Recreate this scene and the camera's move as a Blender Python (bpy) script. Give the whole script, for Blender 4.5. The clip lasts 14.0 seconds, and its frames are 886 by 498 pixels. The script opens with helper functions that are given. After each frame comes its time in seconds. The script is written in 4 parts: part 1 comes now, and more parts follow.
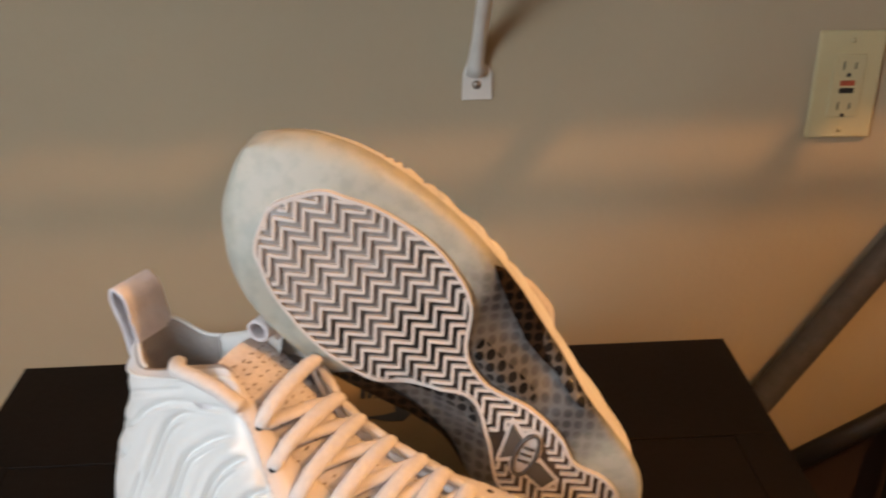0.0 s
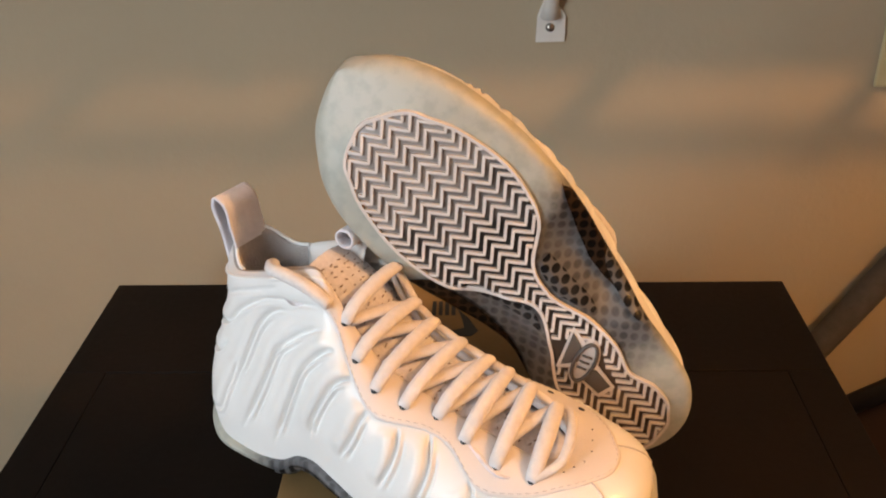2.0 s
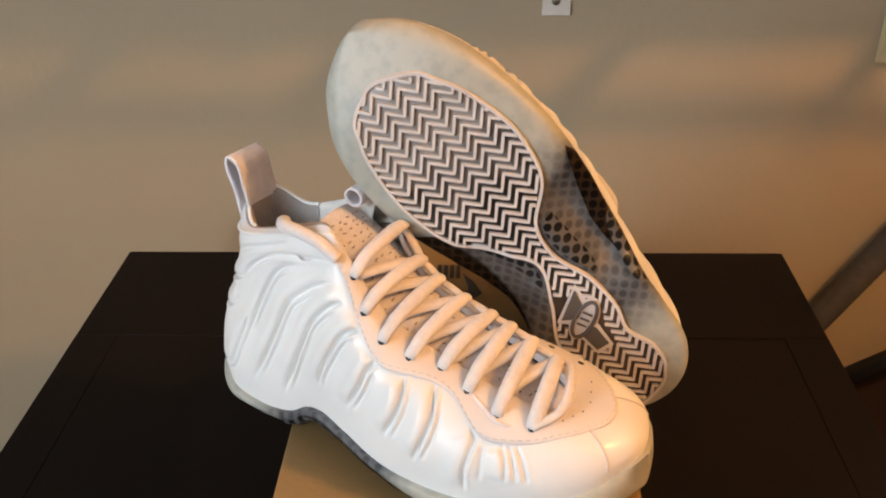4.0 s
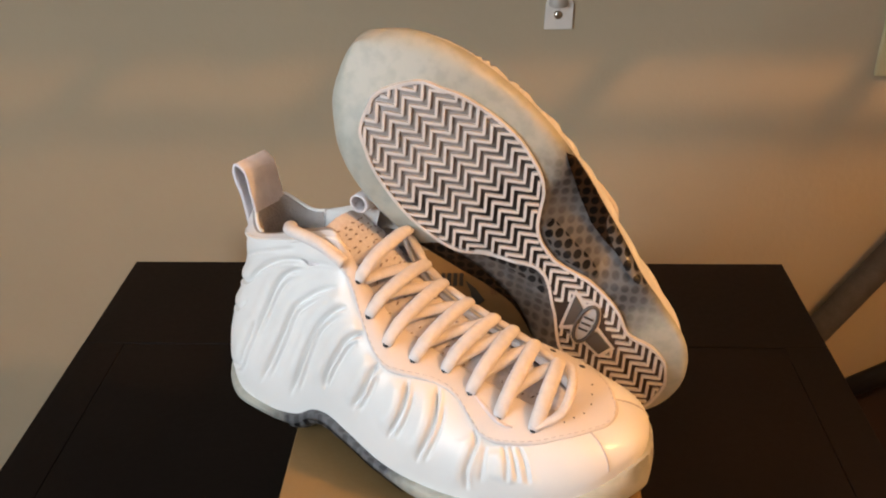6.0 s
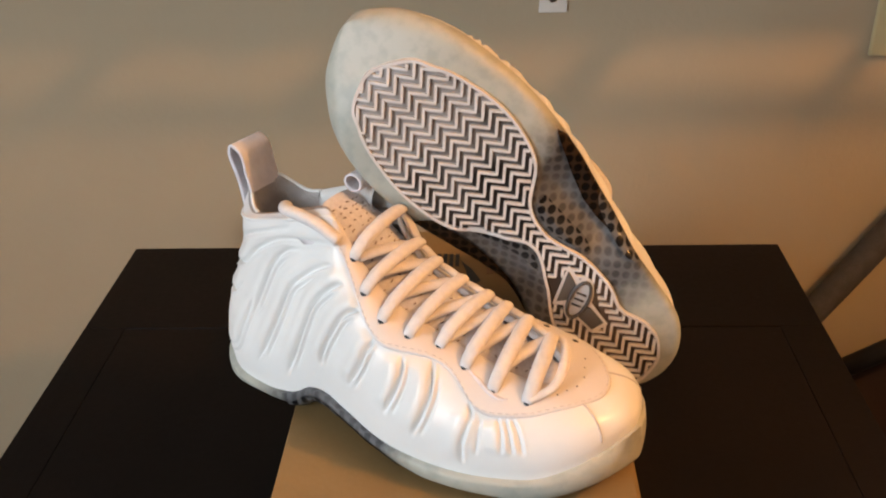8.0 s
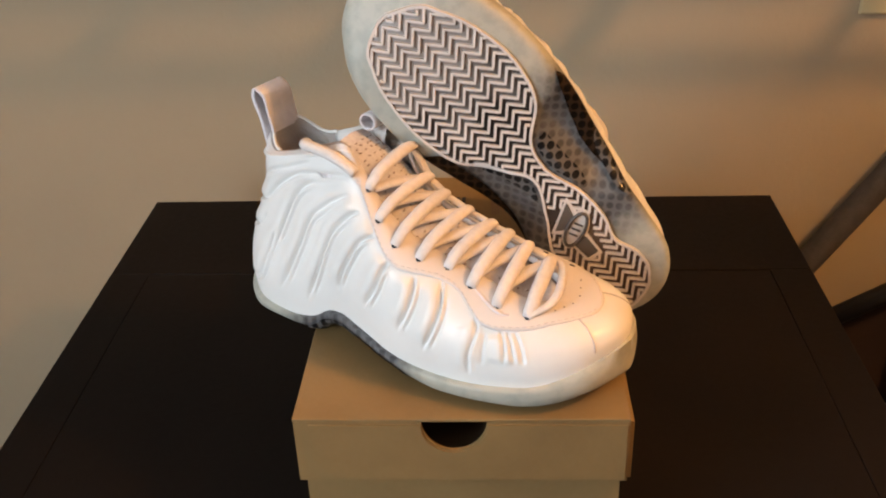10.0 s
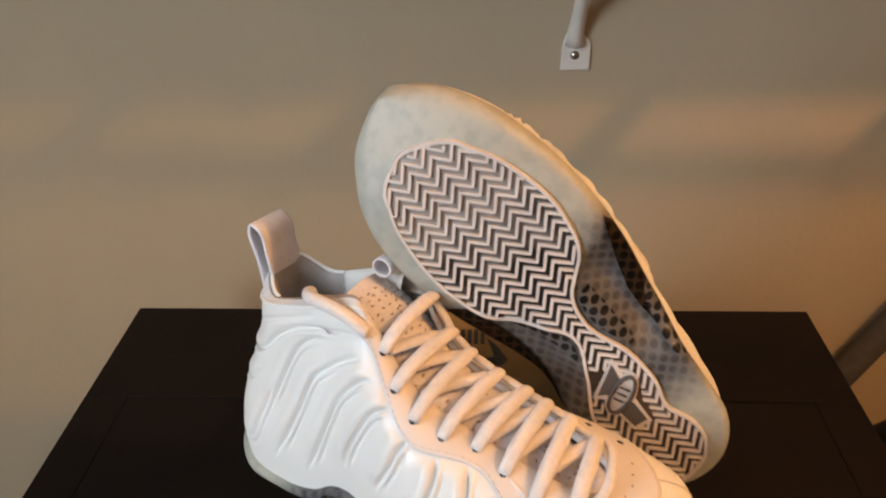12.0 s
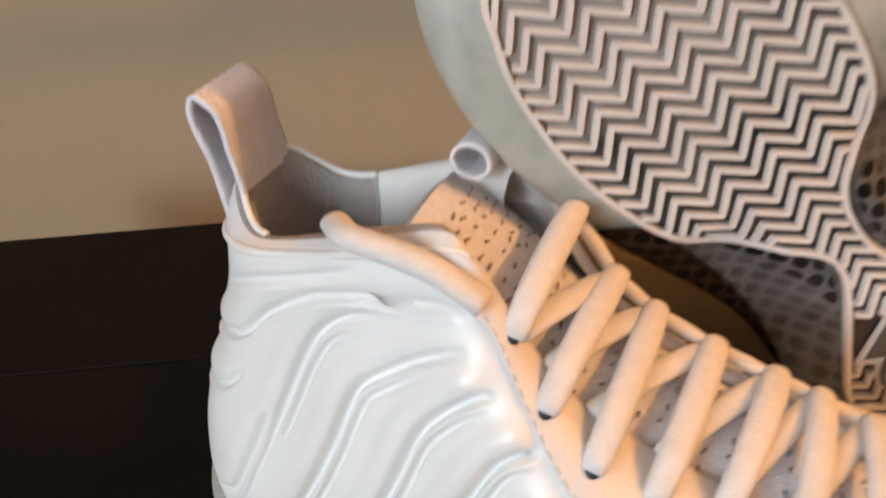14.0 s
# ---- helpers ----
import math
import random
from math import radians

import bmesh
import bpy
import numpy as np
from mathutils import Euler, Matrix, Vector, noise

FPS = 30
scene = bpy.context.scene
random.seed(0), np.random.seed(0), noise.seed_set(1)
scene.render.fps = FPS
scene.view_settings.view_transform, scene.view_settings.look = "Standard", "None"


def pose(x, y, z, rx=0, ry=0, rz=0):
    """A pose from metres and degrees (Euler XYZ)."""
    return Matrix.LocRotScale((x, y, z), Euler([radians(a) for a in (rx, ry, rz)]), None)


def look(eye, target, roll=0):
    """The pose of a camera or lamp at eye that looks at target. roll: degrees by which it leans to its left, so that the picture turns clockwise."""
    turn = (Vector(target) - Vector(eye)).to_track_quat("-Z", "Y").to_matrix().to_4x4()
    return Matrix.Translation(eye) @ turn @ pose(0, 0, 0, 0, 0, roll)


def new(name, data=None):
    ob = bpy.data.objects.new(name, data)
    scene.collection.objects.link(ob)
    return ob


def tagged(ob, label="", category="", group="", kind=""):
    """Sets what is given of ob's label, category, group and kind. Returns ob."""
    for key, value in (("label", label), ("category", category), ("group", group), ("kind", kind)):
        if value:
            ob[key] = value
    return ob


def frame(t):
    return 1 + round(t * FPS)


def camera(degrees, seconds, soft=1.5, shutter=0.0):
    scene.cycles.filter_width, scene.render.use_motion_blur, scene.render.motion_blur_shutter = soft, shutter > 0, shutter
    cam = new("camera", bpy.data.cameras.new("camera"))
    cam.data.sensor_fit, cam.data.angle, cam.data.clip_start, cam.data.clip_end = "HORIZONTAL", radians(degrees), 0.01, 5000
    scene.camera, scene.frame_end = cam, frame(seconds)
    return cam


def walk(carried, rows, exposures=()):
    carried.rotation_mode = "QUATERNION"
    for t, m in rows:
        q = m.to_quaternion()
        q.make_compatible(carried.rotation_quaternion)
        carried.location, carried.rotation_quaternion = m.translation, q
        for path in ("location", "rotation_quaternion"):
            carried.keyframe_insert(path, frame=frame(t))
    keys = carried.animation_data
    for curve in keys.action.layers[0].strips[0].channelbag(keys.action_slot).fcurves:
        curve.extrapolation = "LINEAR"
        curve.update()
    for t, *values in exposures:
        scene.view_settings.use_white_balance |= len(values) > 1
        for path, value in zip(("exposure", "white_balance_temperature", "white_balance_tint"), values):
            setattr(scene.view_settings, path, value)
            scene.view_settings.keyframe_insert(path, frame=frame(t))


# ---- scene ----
cam = camera(47.7, 14.0, soft=2.0, shutter=0.5)
PATH = [
    (0, (0.005, 0.055, 1.267), (0.071, 1.869, 0.427), -1.4),
    (0.5, (0.004, 0.03, 1.275), (-0.073, 1.845, 0.437), -3.2),
    (1, (0.004, 0.016, 1.276), (-0.074, 1.803, 0.382), -2.0),
    (1.5, (0.002, 0.013, 1.274), (-0.069, 1.793, 0.364), -1.7),
    (2, (0.0, 0.005, 1.27), (-0.066, 1.779, 0.349), -1.4),
    (2.5, (0.002, -0.003, 1.27), (-0.055, 1.77, 0.346), -1.3),
    (3, (0.001, -0.01, 1.27), (-0.05, 1.753, 0.327), -0.8),
    (3.5, (0.0, -0.014, 1.267), (-0.071, 1.742, 0.313), -1.0),
    (6, (0.0, -0.03, 1.266), (-0.081, 1.742, 0.343), -1.0),
    (6.5, (0.001, -0.031, 1.267), (-0.085, 1.744, 0.348), -1.1),
    (7, (-0.001, -0.028, 1.263), (-0.092, 1.746, 0.344), -1.2),
    (7.5, (0.002, -0.03, 1.263), (-0.089, 1.739, 0.335), -1.5),
    (8, (0.005, -0.039, 1.262), (-0.08, 1.724, 0.323), -1.7),
    (8.5, (0.007, -0.064, 1.265), (-0.079, 1.694, 0.315), -1.8),
    (9, (0.01, -0.093, 1.262), (-0.087, 1.662, 0.307), -2.0),
    (9.2, (0.012, -0.1, 1.262), (-0.09, 1.65, 0.299), -2.1),
    (11.3, (-0.007, -0.062, 1.274), (-0.094, 1.675, 0.287), -2.0),
    (11.5, (0.0, -0.043, 1.277), (-0.098, 1.722, 0.341), -1.9),
    (12, (-0.018, 0.009, 1.272), (-0.095, 1.803, 0.392), -0.9),
    (12.5, (-0.042, 0.068, 1.256), (-0.083, 1.85, 0.351), -0.2),
    (13, (-0.064, 0.128, 1.235), (-0.02, 1.886, 0.284), 0.4),
    (13.5, (-0.098, 0.191, 1.204), (0.053, 1.907, 0.188), 1.1),
    (14, (-0.103, 0.255, 1.153), (0.043, 1.92, 0.053), -2.2),
]
walk(cam, [(t, look(eye, target, roll)) for t, eye, target, roll in PATH],
     exposures=[(0, 0.0), (0.5, -0.16), (1, -0.40), (1.5, -0.10), (2, 0.06), (3.5, 0.07), (8, 0.06), (9.2, 0.06), (11.5, 0.12), (12, 0.0), (13, 0.0), (14, 0.03)])

# ---- light and air ----
world = bpy.data.worlds.new("room_air")
world.use_nodes = True
scene.world = world
wn = world.node_tree.nodes
sky = wn.new("ShaderNodeTexSky")
sky.sky_type, sky.sun_disc = "NISHITA", False
sky.sun_elevation, sky.sun_rotation = radians(35), radians(250)
world.node_tree.links.new(sky.outputs[0], wn["Background"].inputs[0])
wn["Background"].inputs[1].default_value = 0.1

WINDOW_Y = -1.00
# daylight in the opening of the window
day = bpy.data.lights.new("window_daylight", "AREA")
day.shape, day.size, day.size_y, day.energy, day.color = "RECTANGLE", 0.85, 1.0, 39, (0.79, 0.905, 1.0)
day_ob = new("window_daylight", day)
day_ob.matrix_world = look((-1.44, WINDOW_Y, 1.55), (0.0, WINDOW_Y + 0.5, 1.3))
# the warm ceiling lamp
bulb = bpy.data.lights.new("ceiling_bulb", "POINT")
bulb.energy, bulb.color, bulb.shadow_soft_size = 66, (1.0, 0.47, 0.14), 0.04
new("ceiling_bulb", bulb).location = (1.24, 0.07, 2.22)


# ---- materials ----
def material(name, color, rough=0.6, metal=0.0, color2=None, scale=30.0, bump=0.0, bump_scale=200.0, coat=0.0, sub=0.0, spread=(0.35, 0.65)):
    m = bpy.data.materials.new(name)
    m.use_nodes = True
    n, l = m.node_tree.nodes, m.node_tree.links
    b = n["Principled BSDF"]
    b.inputs["Roughness"].default_value, b.inputs["Metallic"].default_value = rough, metal
    b.inputs["Coat Weight"].default_value = coat
    b.inputs["Coat Roughness"].default_value = 0.12
    if sub:
        b.inputs["Subsurface Weight"].default_value = sub
        b.inputs["Subsurface Radius"].default_value = (0.006, 0.006, 0.005)
        b.inputs["Subsurface Scale"].default_value = 1.0
    co = n.new("ShaderNodeTexCoord")
    no = n.new("ShaderNodeTexNoise")
    no.inputs["Scale"].default_value, no.inputs["Detail"].default_value = scale, 6
    l.new(co.outputs["Object"], no.inputs["Vector"])
    ramp = n.new("ShaderNodeValToRGB")
    ramp.color_ramp.elements[0].position, ramp.color_ramp.elements[1].position = spread
    c2 = color2 or tuple(c * 0.9 for c in color)
    ramp.color_ramp.elements[0].color, ramp.color_ramp.elements[1].color = (*c2, 1), (*color, 1)
    l.new(no.outputs["Fac"], ramp.inputs["Fac"])
    l.new(ramp.outputs["Color"], b.inputs["Base Color"])
    fine = n.new("ShaderNodeTexNoise")
    fine.inputs["Scale"].default_value, fine.inputs["Detail"].default_value = bump_scale, 4
    l.new(co.outputs["Object"], fine.inputs["Vector"])
    rr = n.new("ShaderNodeMapRange")
    rr.inputs["To Min"].default_value, rr.inputs["To Max"].default_value = rough * 0.85, min(1.0, rough * 1.15)
    l.new(fine.outputs["Fac"], rr.inputs["Value"])
    l.new(rr.outputs[0], b.inputs["Roughness"])
    if bump:
        bp = n.new("ShaderNodeBump")
        bp.inputs["Strength"].default_value, bp.inputs["Distance"].default_value = bump, 0.002
        l.new(fine.outputs["Fac"], bp.inputs["Height"])
        l.new(bp.outputs[0], b.inputs["Normal"])
    return m


def checked(name, dark, light, size, contrast=1.0, rough=0.35, coat=0.6):
    """Rows of soft round dots, every second one shifted: the weave of the shank plate."""
    m = material(name, light, rough, coat=coat)
    n, l = m.node_tree.nodes, m.node_tree.links
    b = n["Principled BSDF"]
    co = n.new("ShaderNodeTexCoord")
    mp = n.new("ShaderNodeMapping")
    mp.inputs["Rotation"].default_value = (0, 0, radians(45))
    mp.inputs["Scale"].default_value = (1 / size, 1 / size, 0)
    l.new(co.outputs["Object"], mp.inputs["Vector"])
    fr = n.new("ShaderNodeVectorMath")
    fr.operation = "FRACTION"
    l.new(mp.outputs[0], fr.inputs[0])
    sb = n.new("ShaderNodeVectorMath")
    sb.operation = "DISTANCE"
    sb.inputs[1].default_value = (0.5, 0.5, 0)
    l.new(fr.outputs[0], sb.inputs[0])
    rp = n.new("ShaderNodeValToRGB")
    rp.color_ramp.elements[0].position, rp.color_ramp.elements[1].position = 0.35, 0.46
    mid = tuple(a * contrast + c * (1 - contrast) for a, c in zip(dark, light))
    rp.color_ramp.elements[0].color, rp.color_ramp.elements[1].color = (*mid, 1), (*light, 1)
    l.new(sb.outputs["Value"], rp.inputs["Fac"])
    # frosted clouds over the weave
    cl = n.new("ShaderNodeTexNoise")
    cl.inputs["Scale"].default_value = 55
    l.new(co.outputs["Object"], cl.inputs["Vector"])
    mx = n.new("ShaderNodeMix")
    mx.data_type = "RGBA"
    mr = n.new("ShaderNodeMapRange")
    mr.inputs["From Min"].default_value, mr.inputs["From Max"].default_value = 0.42, 0.68
    mr.inputs["To Max"].default_value = 0.55 * (1.2 - contrast)
    l.new(cl.outputs["Fac"], mr.inputs["Value"])
    l.new(mr.outputs[0], mx.inputs["Factor"])
    l.new(rp.outputs["Color"], mx.inputs["A"])
    mx.inputs["B"].default_value = (*[c * 1.25 for c in light], 1)
    l.new(mx.outputs["Result"], b.inputs["Base Color"])
    b.inputs["Specular IOR Level"].default_value = 0.08
    return m


TABLE_DARK_GLOSS = 0.10
WALL_PAINT = material("wall_paint", (0.448, 0.372, 0.257), 0.85, color2=(0.420, 0.347, 0.240), scale=2.5, bump=0.25, bump_scale=140)
CEILING_PAINT = material("ceiling_paint", (0.75, 0.73, 0.70), 0.9, scale=3, bump=0.2, bump_scale=90)
FLOOR_CARPET = material("floor_carpet", (0.05, 0.024, 0.015), 0.95, color2=(0.035, 0.018, 0.011), scale=60, bump=0.8, bump_scale=500)
TRIM_WHITE = material("trim_white", (0.72, 0.70, 0.64), 0.4)
TABLE_DARK = material("table_espresso", (0.0094, 0.0067, 0.0056), 0.55, color2=(0.0068, 0.0052, 0.0046), scale=9, bump=0.06, bump_scale=160)
TABLE_DARK.node_tree.nodes["Principled BSDF"].inputs["Specular IOR Level"].default_value = TABLE_DARK_GLOSS
CARDBOARD = material("cardboard", (0.250, 0.161, 0.062), 0.72, color2=(0.200, 0.127, 0.048), scale=11, bump=0.10, bump_scale=260)
CARD_SHADE = material("cardboard_shade", (0.10, 0.06, 0.03), 0.9)
PRINT_BLACK = material("print_black", (0.012, 0.011, 0.010), 0.5)
PRINT_BROWN = material("print_brown", (0.20, 0.10, 0.05), 0.6)
FOAM_WHITE = material("foam_white", (0.83, 0.83, 0.815), 0.40, color2=(0.77, 0.77, 0.755), scale=20, bump=0.03, bump_scale=300, coat=0.12, sub=0.0)
STAY_WHITE = material("eyestay_white", (0.72, 0.685, 0.67), 0.55, color2=(0.69, 0.655, 0.64), scale=40, bump=0.12, bump_scale=900)
LACE_WHITE = material("lace_white", (0.75, 0.71, 0.69), 0.9, color2=(0.69, 0.65, 0.63), scale=260, bump=0.3, bump_scale=1500)
TONGUE_MESH = material("tongue_mesh", (0.74, 0.71, 0.72), 0.9, color2=(0.66, 0.63, 0.64), scale=420, bump=0.4, bump_scale=900)
LINING_GREY = material("lining_grey", (0.40, 0.37, 0.35), 0.95, color2=(0.33, 0.30, 0.285), scale=70, bump=0.7, bump_scale=700)
WEBBING = material("webbing_grey", (0.78, 0.76, 0.80), 0.8, color2=(0.70, 0.68, 0.72), scale=120, bump=0.5, bump_scale=800)
TREAD_WHITE = material("tread_white", (0.70, 0.65, 0.62), 0.5, color2=(0.64, 0.59, 0.56), scale=50)
SHANK_WINDOW = checked("shank_window", (0.006, 0.006, 0.007), (0.110, 0.108, 0.108), 0.0061, 1.0, 0.42, 0.1)
SHANK_WING = checked("shank_wing", (0.002, 0.0018, 0.0016), (0.030, 0.018, 0.011), 0.0061, 1.0, 0.5, 0.0)
LOGO_GREY = material("logo_grey", (0.085, 0.08, 0.078), 0.4)
STITCH = material("stitch_thread", (0.55, 0.52, 0.515), 0.9)
PRINT_GREY = material("print_grey", (0.36, 0.30, 0.28), 0.8)
EYELET_DARK = material("eyelet_dark", (0.03, 0.03, 0.035), 0.5)
PLASTIC_IVORY = material("plastic_ivory", (0.58, 0.52, 0.31), 0.35, color2=(0.55, 0.49, 0.29))
BUTTON_RED = material("button_red", (0.45, 0.10, 0.05), 0.4)
BUTTON_BLACK = material("button_black", (0.02, 0.02, 0.02), 0.4)
STEEL_WHITE = material("steel_white", (0.74, 0.71, 0.66), 0.35)
STEEL_BARE = material("steel_bare", (0.45, 0.42, 0.38), 0.3, metal=1.0)
POLE_GREY = material("pole_grey", (0.085, 0.080, 0.076), 0.6, color2=(0.065, 0.06, 0.057), scale=90, bump=0.5, bump_scale=420)
BLACK_METAL = material("black_metal", (0.012, 0.011, 0.011), 0.45)
# the shade beneath the stand's bar, put into a colour
SHADE_BROWN = material("shade_brown", (0.022, 0.009, 0.006), 0.9, bump=0.3, bump_scale=500)
SKY_GLOW = material("sky_glow", (0.5, 0.6, 0.7), 1.0)
SKY_GLOW.node_tree.nodes["Principled BSDF"].inputs["Emission Color"].default_value = (0.75, 0.88, 1.0, 1)
SKY_GLOW.node_tree.nodes["Principled BSDF"].inputs["Emission Strength"].default_value = 1.2


def rubber_over_shank():
    """Frosted clear rubber; between heel and ball the smoky, dotted shank shows through it."""
    m = material("rubber_ice", (0.44, 0.442, 0.385), 0.5, color2=(0.375, 0.382, 0.335), scale=110, bump=0.05, bump_scale=300, coat=0.04, sub=0.15, spread=(0.36, 0.54))
    n, l = m.node_tree.nodes, m.node_tree.links
    b = n["Principled BSDF"]
    ice = b.inputs["Base Color"].links[0].from_socket
    co = n.new("ShaderNodeTexCoord")
    sp = n.new("ShaderNodeSeparateXYZ")
    l.new(co.outputs["Object"], sp.inputs[0])
    cloud = n.new("ShaderNodeTexNoise")
    cloud.inputs["Scale"].default_value, cloud.inputs["Detail"].default_value = 60, 5
    l.new(co.outputs["Object"], cloud.inputs["Vector"])
    wob = n.new("ShaderNodeMath")
    wob.operation, wob.inputs[1].default_value = "MULTIPLY_ADD", 0.030
    l.new(cloud.outputs["Fac"], wob.inputs[0])
    l.new(sp.outputs["X"], wob.inputs[2])
    band = n.new("ShaderNodeValToRGB")
    e = band.color_ramp.elements
    e[0].position, e[0].color = 0.062, (0, 0, 0, 1)
    e[1].position, e[1].color = 0.196, (0, 0, 0, 1)
    for at in (0.086, 0.172):
        e.new(at).color = (1, 1, 1, 1)
    l.new(wob.outputs[0], band.inputs["Fac"])
    mp = n.new("ShaderNodeMapping")
    mp.inputs["Rotation"].default_value, mp.inputs["Scale"].default_value = (0, 0, radians(45)), (164, 164, 0)
    l.new(co.outputs["Object"], mp.inputs["Vector"])
    fr = n.new("ShaderNodeVectorMath")
    fr.operation = "FRACTION"
    l.new(mp.outputs[0], fr.inputs[0])
    ds = n.new("ShaderNodeVectorMath")
    ds.operation, ds.inputs[1].default_value = "DISTANCE", (0.5, 0.5, 0)
    l.new(fr.outputs[0], ds.inputs[0])
    dot = n.new("ShaderNodeValToRGB")
    dot.color_ramp.elements[0].position, dot.color_ramp.elements[1].position = 0.28, 0.46
    dot.color_ramp.elements[0].color, dot.color_ramp.elements[1].color = (0.036, 0.037, 0.040, 1), (0.105, 0.107, 0.114, 1)
    l.new(ds.outputs["Value"], dot.inputs["Fac"])
    haze = n.new("ShaderNodeMix")
    haze.data_type = "RGBA"
    hz = n.new("ShaderNodeMapRange")
    hz.inputs["From Min"].default_value, hz.inputs["From Max"].default_value, hz.inputs["To Max"].default_value = 0.42, 0.70, 0.55
    l.new(cloud.outputs["Fac"], hz.inputs["Value"])
    l.new(hz.outputs[0], haze.inputs["Factor"])
    l.new(dot.outputs["Color"], haze.inputs["A"])
    haze.inputs["B"].default_value = (0.165, 0.168, 0.176, 1)
    mix = n.new("ShaderNodeMix")
    mix.data_type = "RGBA"
    l.new(band.outputs["Color"], mix.inputs["Factor"])
    l.new(ice, mix.inputs["A"])
    l.new(haze.outputs["Result"], mix.inputs["B"])
    l.new(mix.outputs["Result"], b.inputs["Base Color"])
    return m


RUBBER_ICE = rubber_over_shank()


def floor_of_tread():
    """Clear rubber over the dark shank: smoky in the toe, near black over the plate; the heel's brown is warm light put
    into the colour.
    """
    m = material("tread_floor", (0.2, 0.18, 0.17), 0.4, coat=0.3)
    n, l = m.node_tree.nodes, m.node_tree.links
    co = n.new("ShaderNodeTexCoord")
    sp = n.new("ShaderNodeSeparateXYZ")
    l.new(co.outputs["Object"], sp.inputs[0])
    no = n.new("ShaderNodeTexNoise")
    no.inputs["Scale"].default_value = 38
    l.new(co.outputs["Object"], no.inputs["Vector"])
    ad = n.new("ShaderNodeMath")
    ad.operation = "MULTIPLY_ADD"
    ad.inputs[1].default_value = 0.10
    l.new(no.outputs["Fac"], ad.inputs[0])
    l.new(sp.outputs["X"], ad.inputs[2])
    rp = n.new("ShaderNodeValToRGB")
    e = rp.color_ramp.elements
    # brown at the heel: the lamp's warmth there is coloured in
    e[0].position, e[0].color = 0.11, (0.085, 0.055, 0.042, 1)
    e[1].position, e[1].color = 0.262, (0.30, 0.265, 0.245, 1)
    for at, c in ((0.16, (0.014, 0.012, 0.012, 1)), (0.222, (0.022, 0.019, 0.018, 1))):
        k = e.new(at)
        k.color = c
    l.new(ad.outputs[0], rp.inputs["Fac"])
    l.new(rp.outputs["Color"], n["Principled BSDF"].inputs["Base Color"])
    return m


TREAD_FLOOR = floor_of_tread()


# ---- mesh helpers ----
def part(name, mesh, mat, parent=None, label="", smooth=True):
    """Links a bmesh or a mesh as one object under a thing or a part."""
    if isinstance(mesh, bmesh.types.BMesh):
        me = bpy.data.meshes.new(name)
        mesh.to_mesh(me)
        mesh.free()
    else:
        me = mesh
    if mat:
        me.materials.append(mat)
    me.polygons.foreach_set("use_smooth", [smooth] * len(me.polygons))
    ob = new(name, me)
    if parent:
        ob.parent = parent
    if label:
        ob["label"] = label
    return ob


def empty(name, m, label, category, group="", kind=""):
    ob = new(name)
    ob.empty_display_size = 0.02
    ob.matrix_world = m
    return tagged(ob, label, category, group, kind)


def sheet(P, closed_u=False, closed_v=False):
    """A mesh from a grid of points, (n, m, 3)."""
    P = np.asarray(P, float)
    n, m = P.shape[:2]
    idx = np.arange(n * m).reshape(n, m)
    a = idx if closed_u else idx[:-1]
    b = np.roll(idx, -1, 0) if closed_u else idx[1:]
    if closed_v:
        F = np.stack([a, b, np.roll(b, -1, 1), np.roll(a, -1, 1)], -1)
    else:
        F = np.stack([a[:, :-1], b[:, :-1], b[:, 1:], a[:, 1:]], -1)
    me = bpy.data.meshes.new("sheet")
    me.from_pydata(P.reshape(-1, 3).tolist(), [], F.reshape(-1, 4).tolist())
    me.update()
    return me


def mended(me, merge=1e-5):
    """Merges doubled points and turns the faces outward."""
    bm = bmesh.new()
    bm.from_mesh(me)
    bmesh.ops.remove_doubles(bm, verts=bm.verts, dist=merge)
    bmesh.ops.recalc_face_normals(bm, faces=bm.faces)
    bm.to_mesh(me)
    bm.free()
    return me


def tube(points, radius, sides=10, flat=1.0, up=(0, 0, 1), caps=True):
    """A tube along points; flat squeezes it along up."""
    P = np.asarray(points, float)
    n = len(P)
    r = np.broadcast_to(np.asarray(radius, float), (n,))
    T = np.gradient(P, axis=0)
    T /= np.linalg.norm(T, axis=1, keepdims=True) + 1e-12
    U = np.broadcast_to(np.asarray(up, float), (n, 3))
    S = np.cross(T, U)
    S /= np.linalg.norm(S, axis=1, keepdims=True) + 1e-12
    V = np.cross(S, T)
    a = np.linspace(0, 2 * np.pi, sides, endpoint=False)
    G = P[:, None] + r[:, None, None] * (np.cos(a)[None, :, None] * S[:, None] + flat * np.sin(a)[None, :, None] * V[:, None])
    if caps:
        G = np.concatenate([np.repeat(P[:1, None], sides, 1), G, np.repeat(P[-1:, None], sides, 1)], 0)
    return mended(sheet(G, closed_v=True))


def block(lo, hi, bevel=0.0, seg=2):
    bm = bmesh.new()
    bmesh.ops.create_cube(bm, size=1)
    lo, hi = Vector(lo), Vector(hi)
    for v in bm.verts:
        v.co = Vector((lo[i] + (hi[i] - lo[i]) * (v.co[i] + 0.5) for i in range(3)))
    if bevel:
        bmesh.ops.bevel(bm, geom=list(bm.edges), offset=bevel, segments=seg, profile=0.5, affect="EDGES")
    return bm


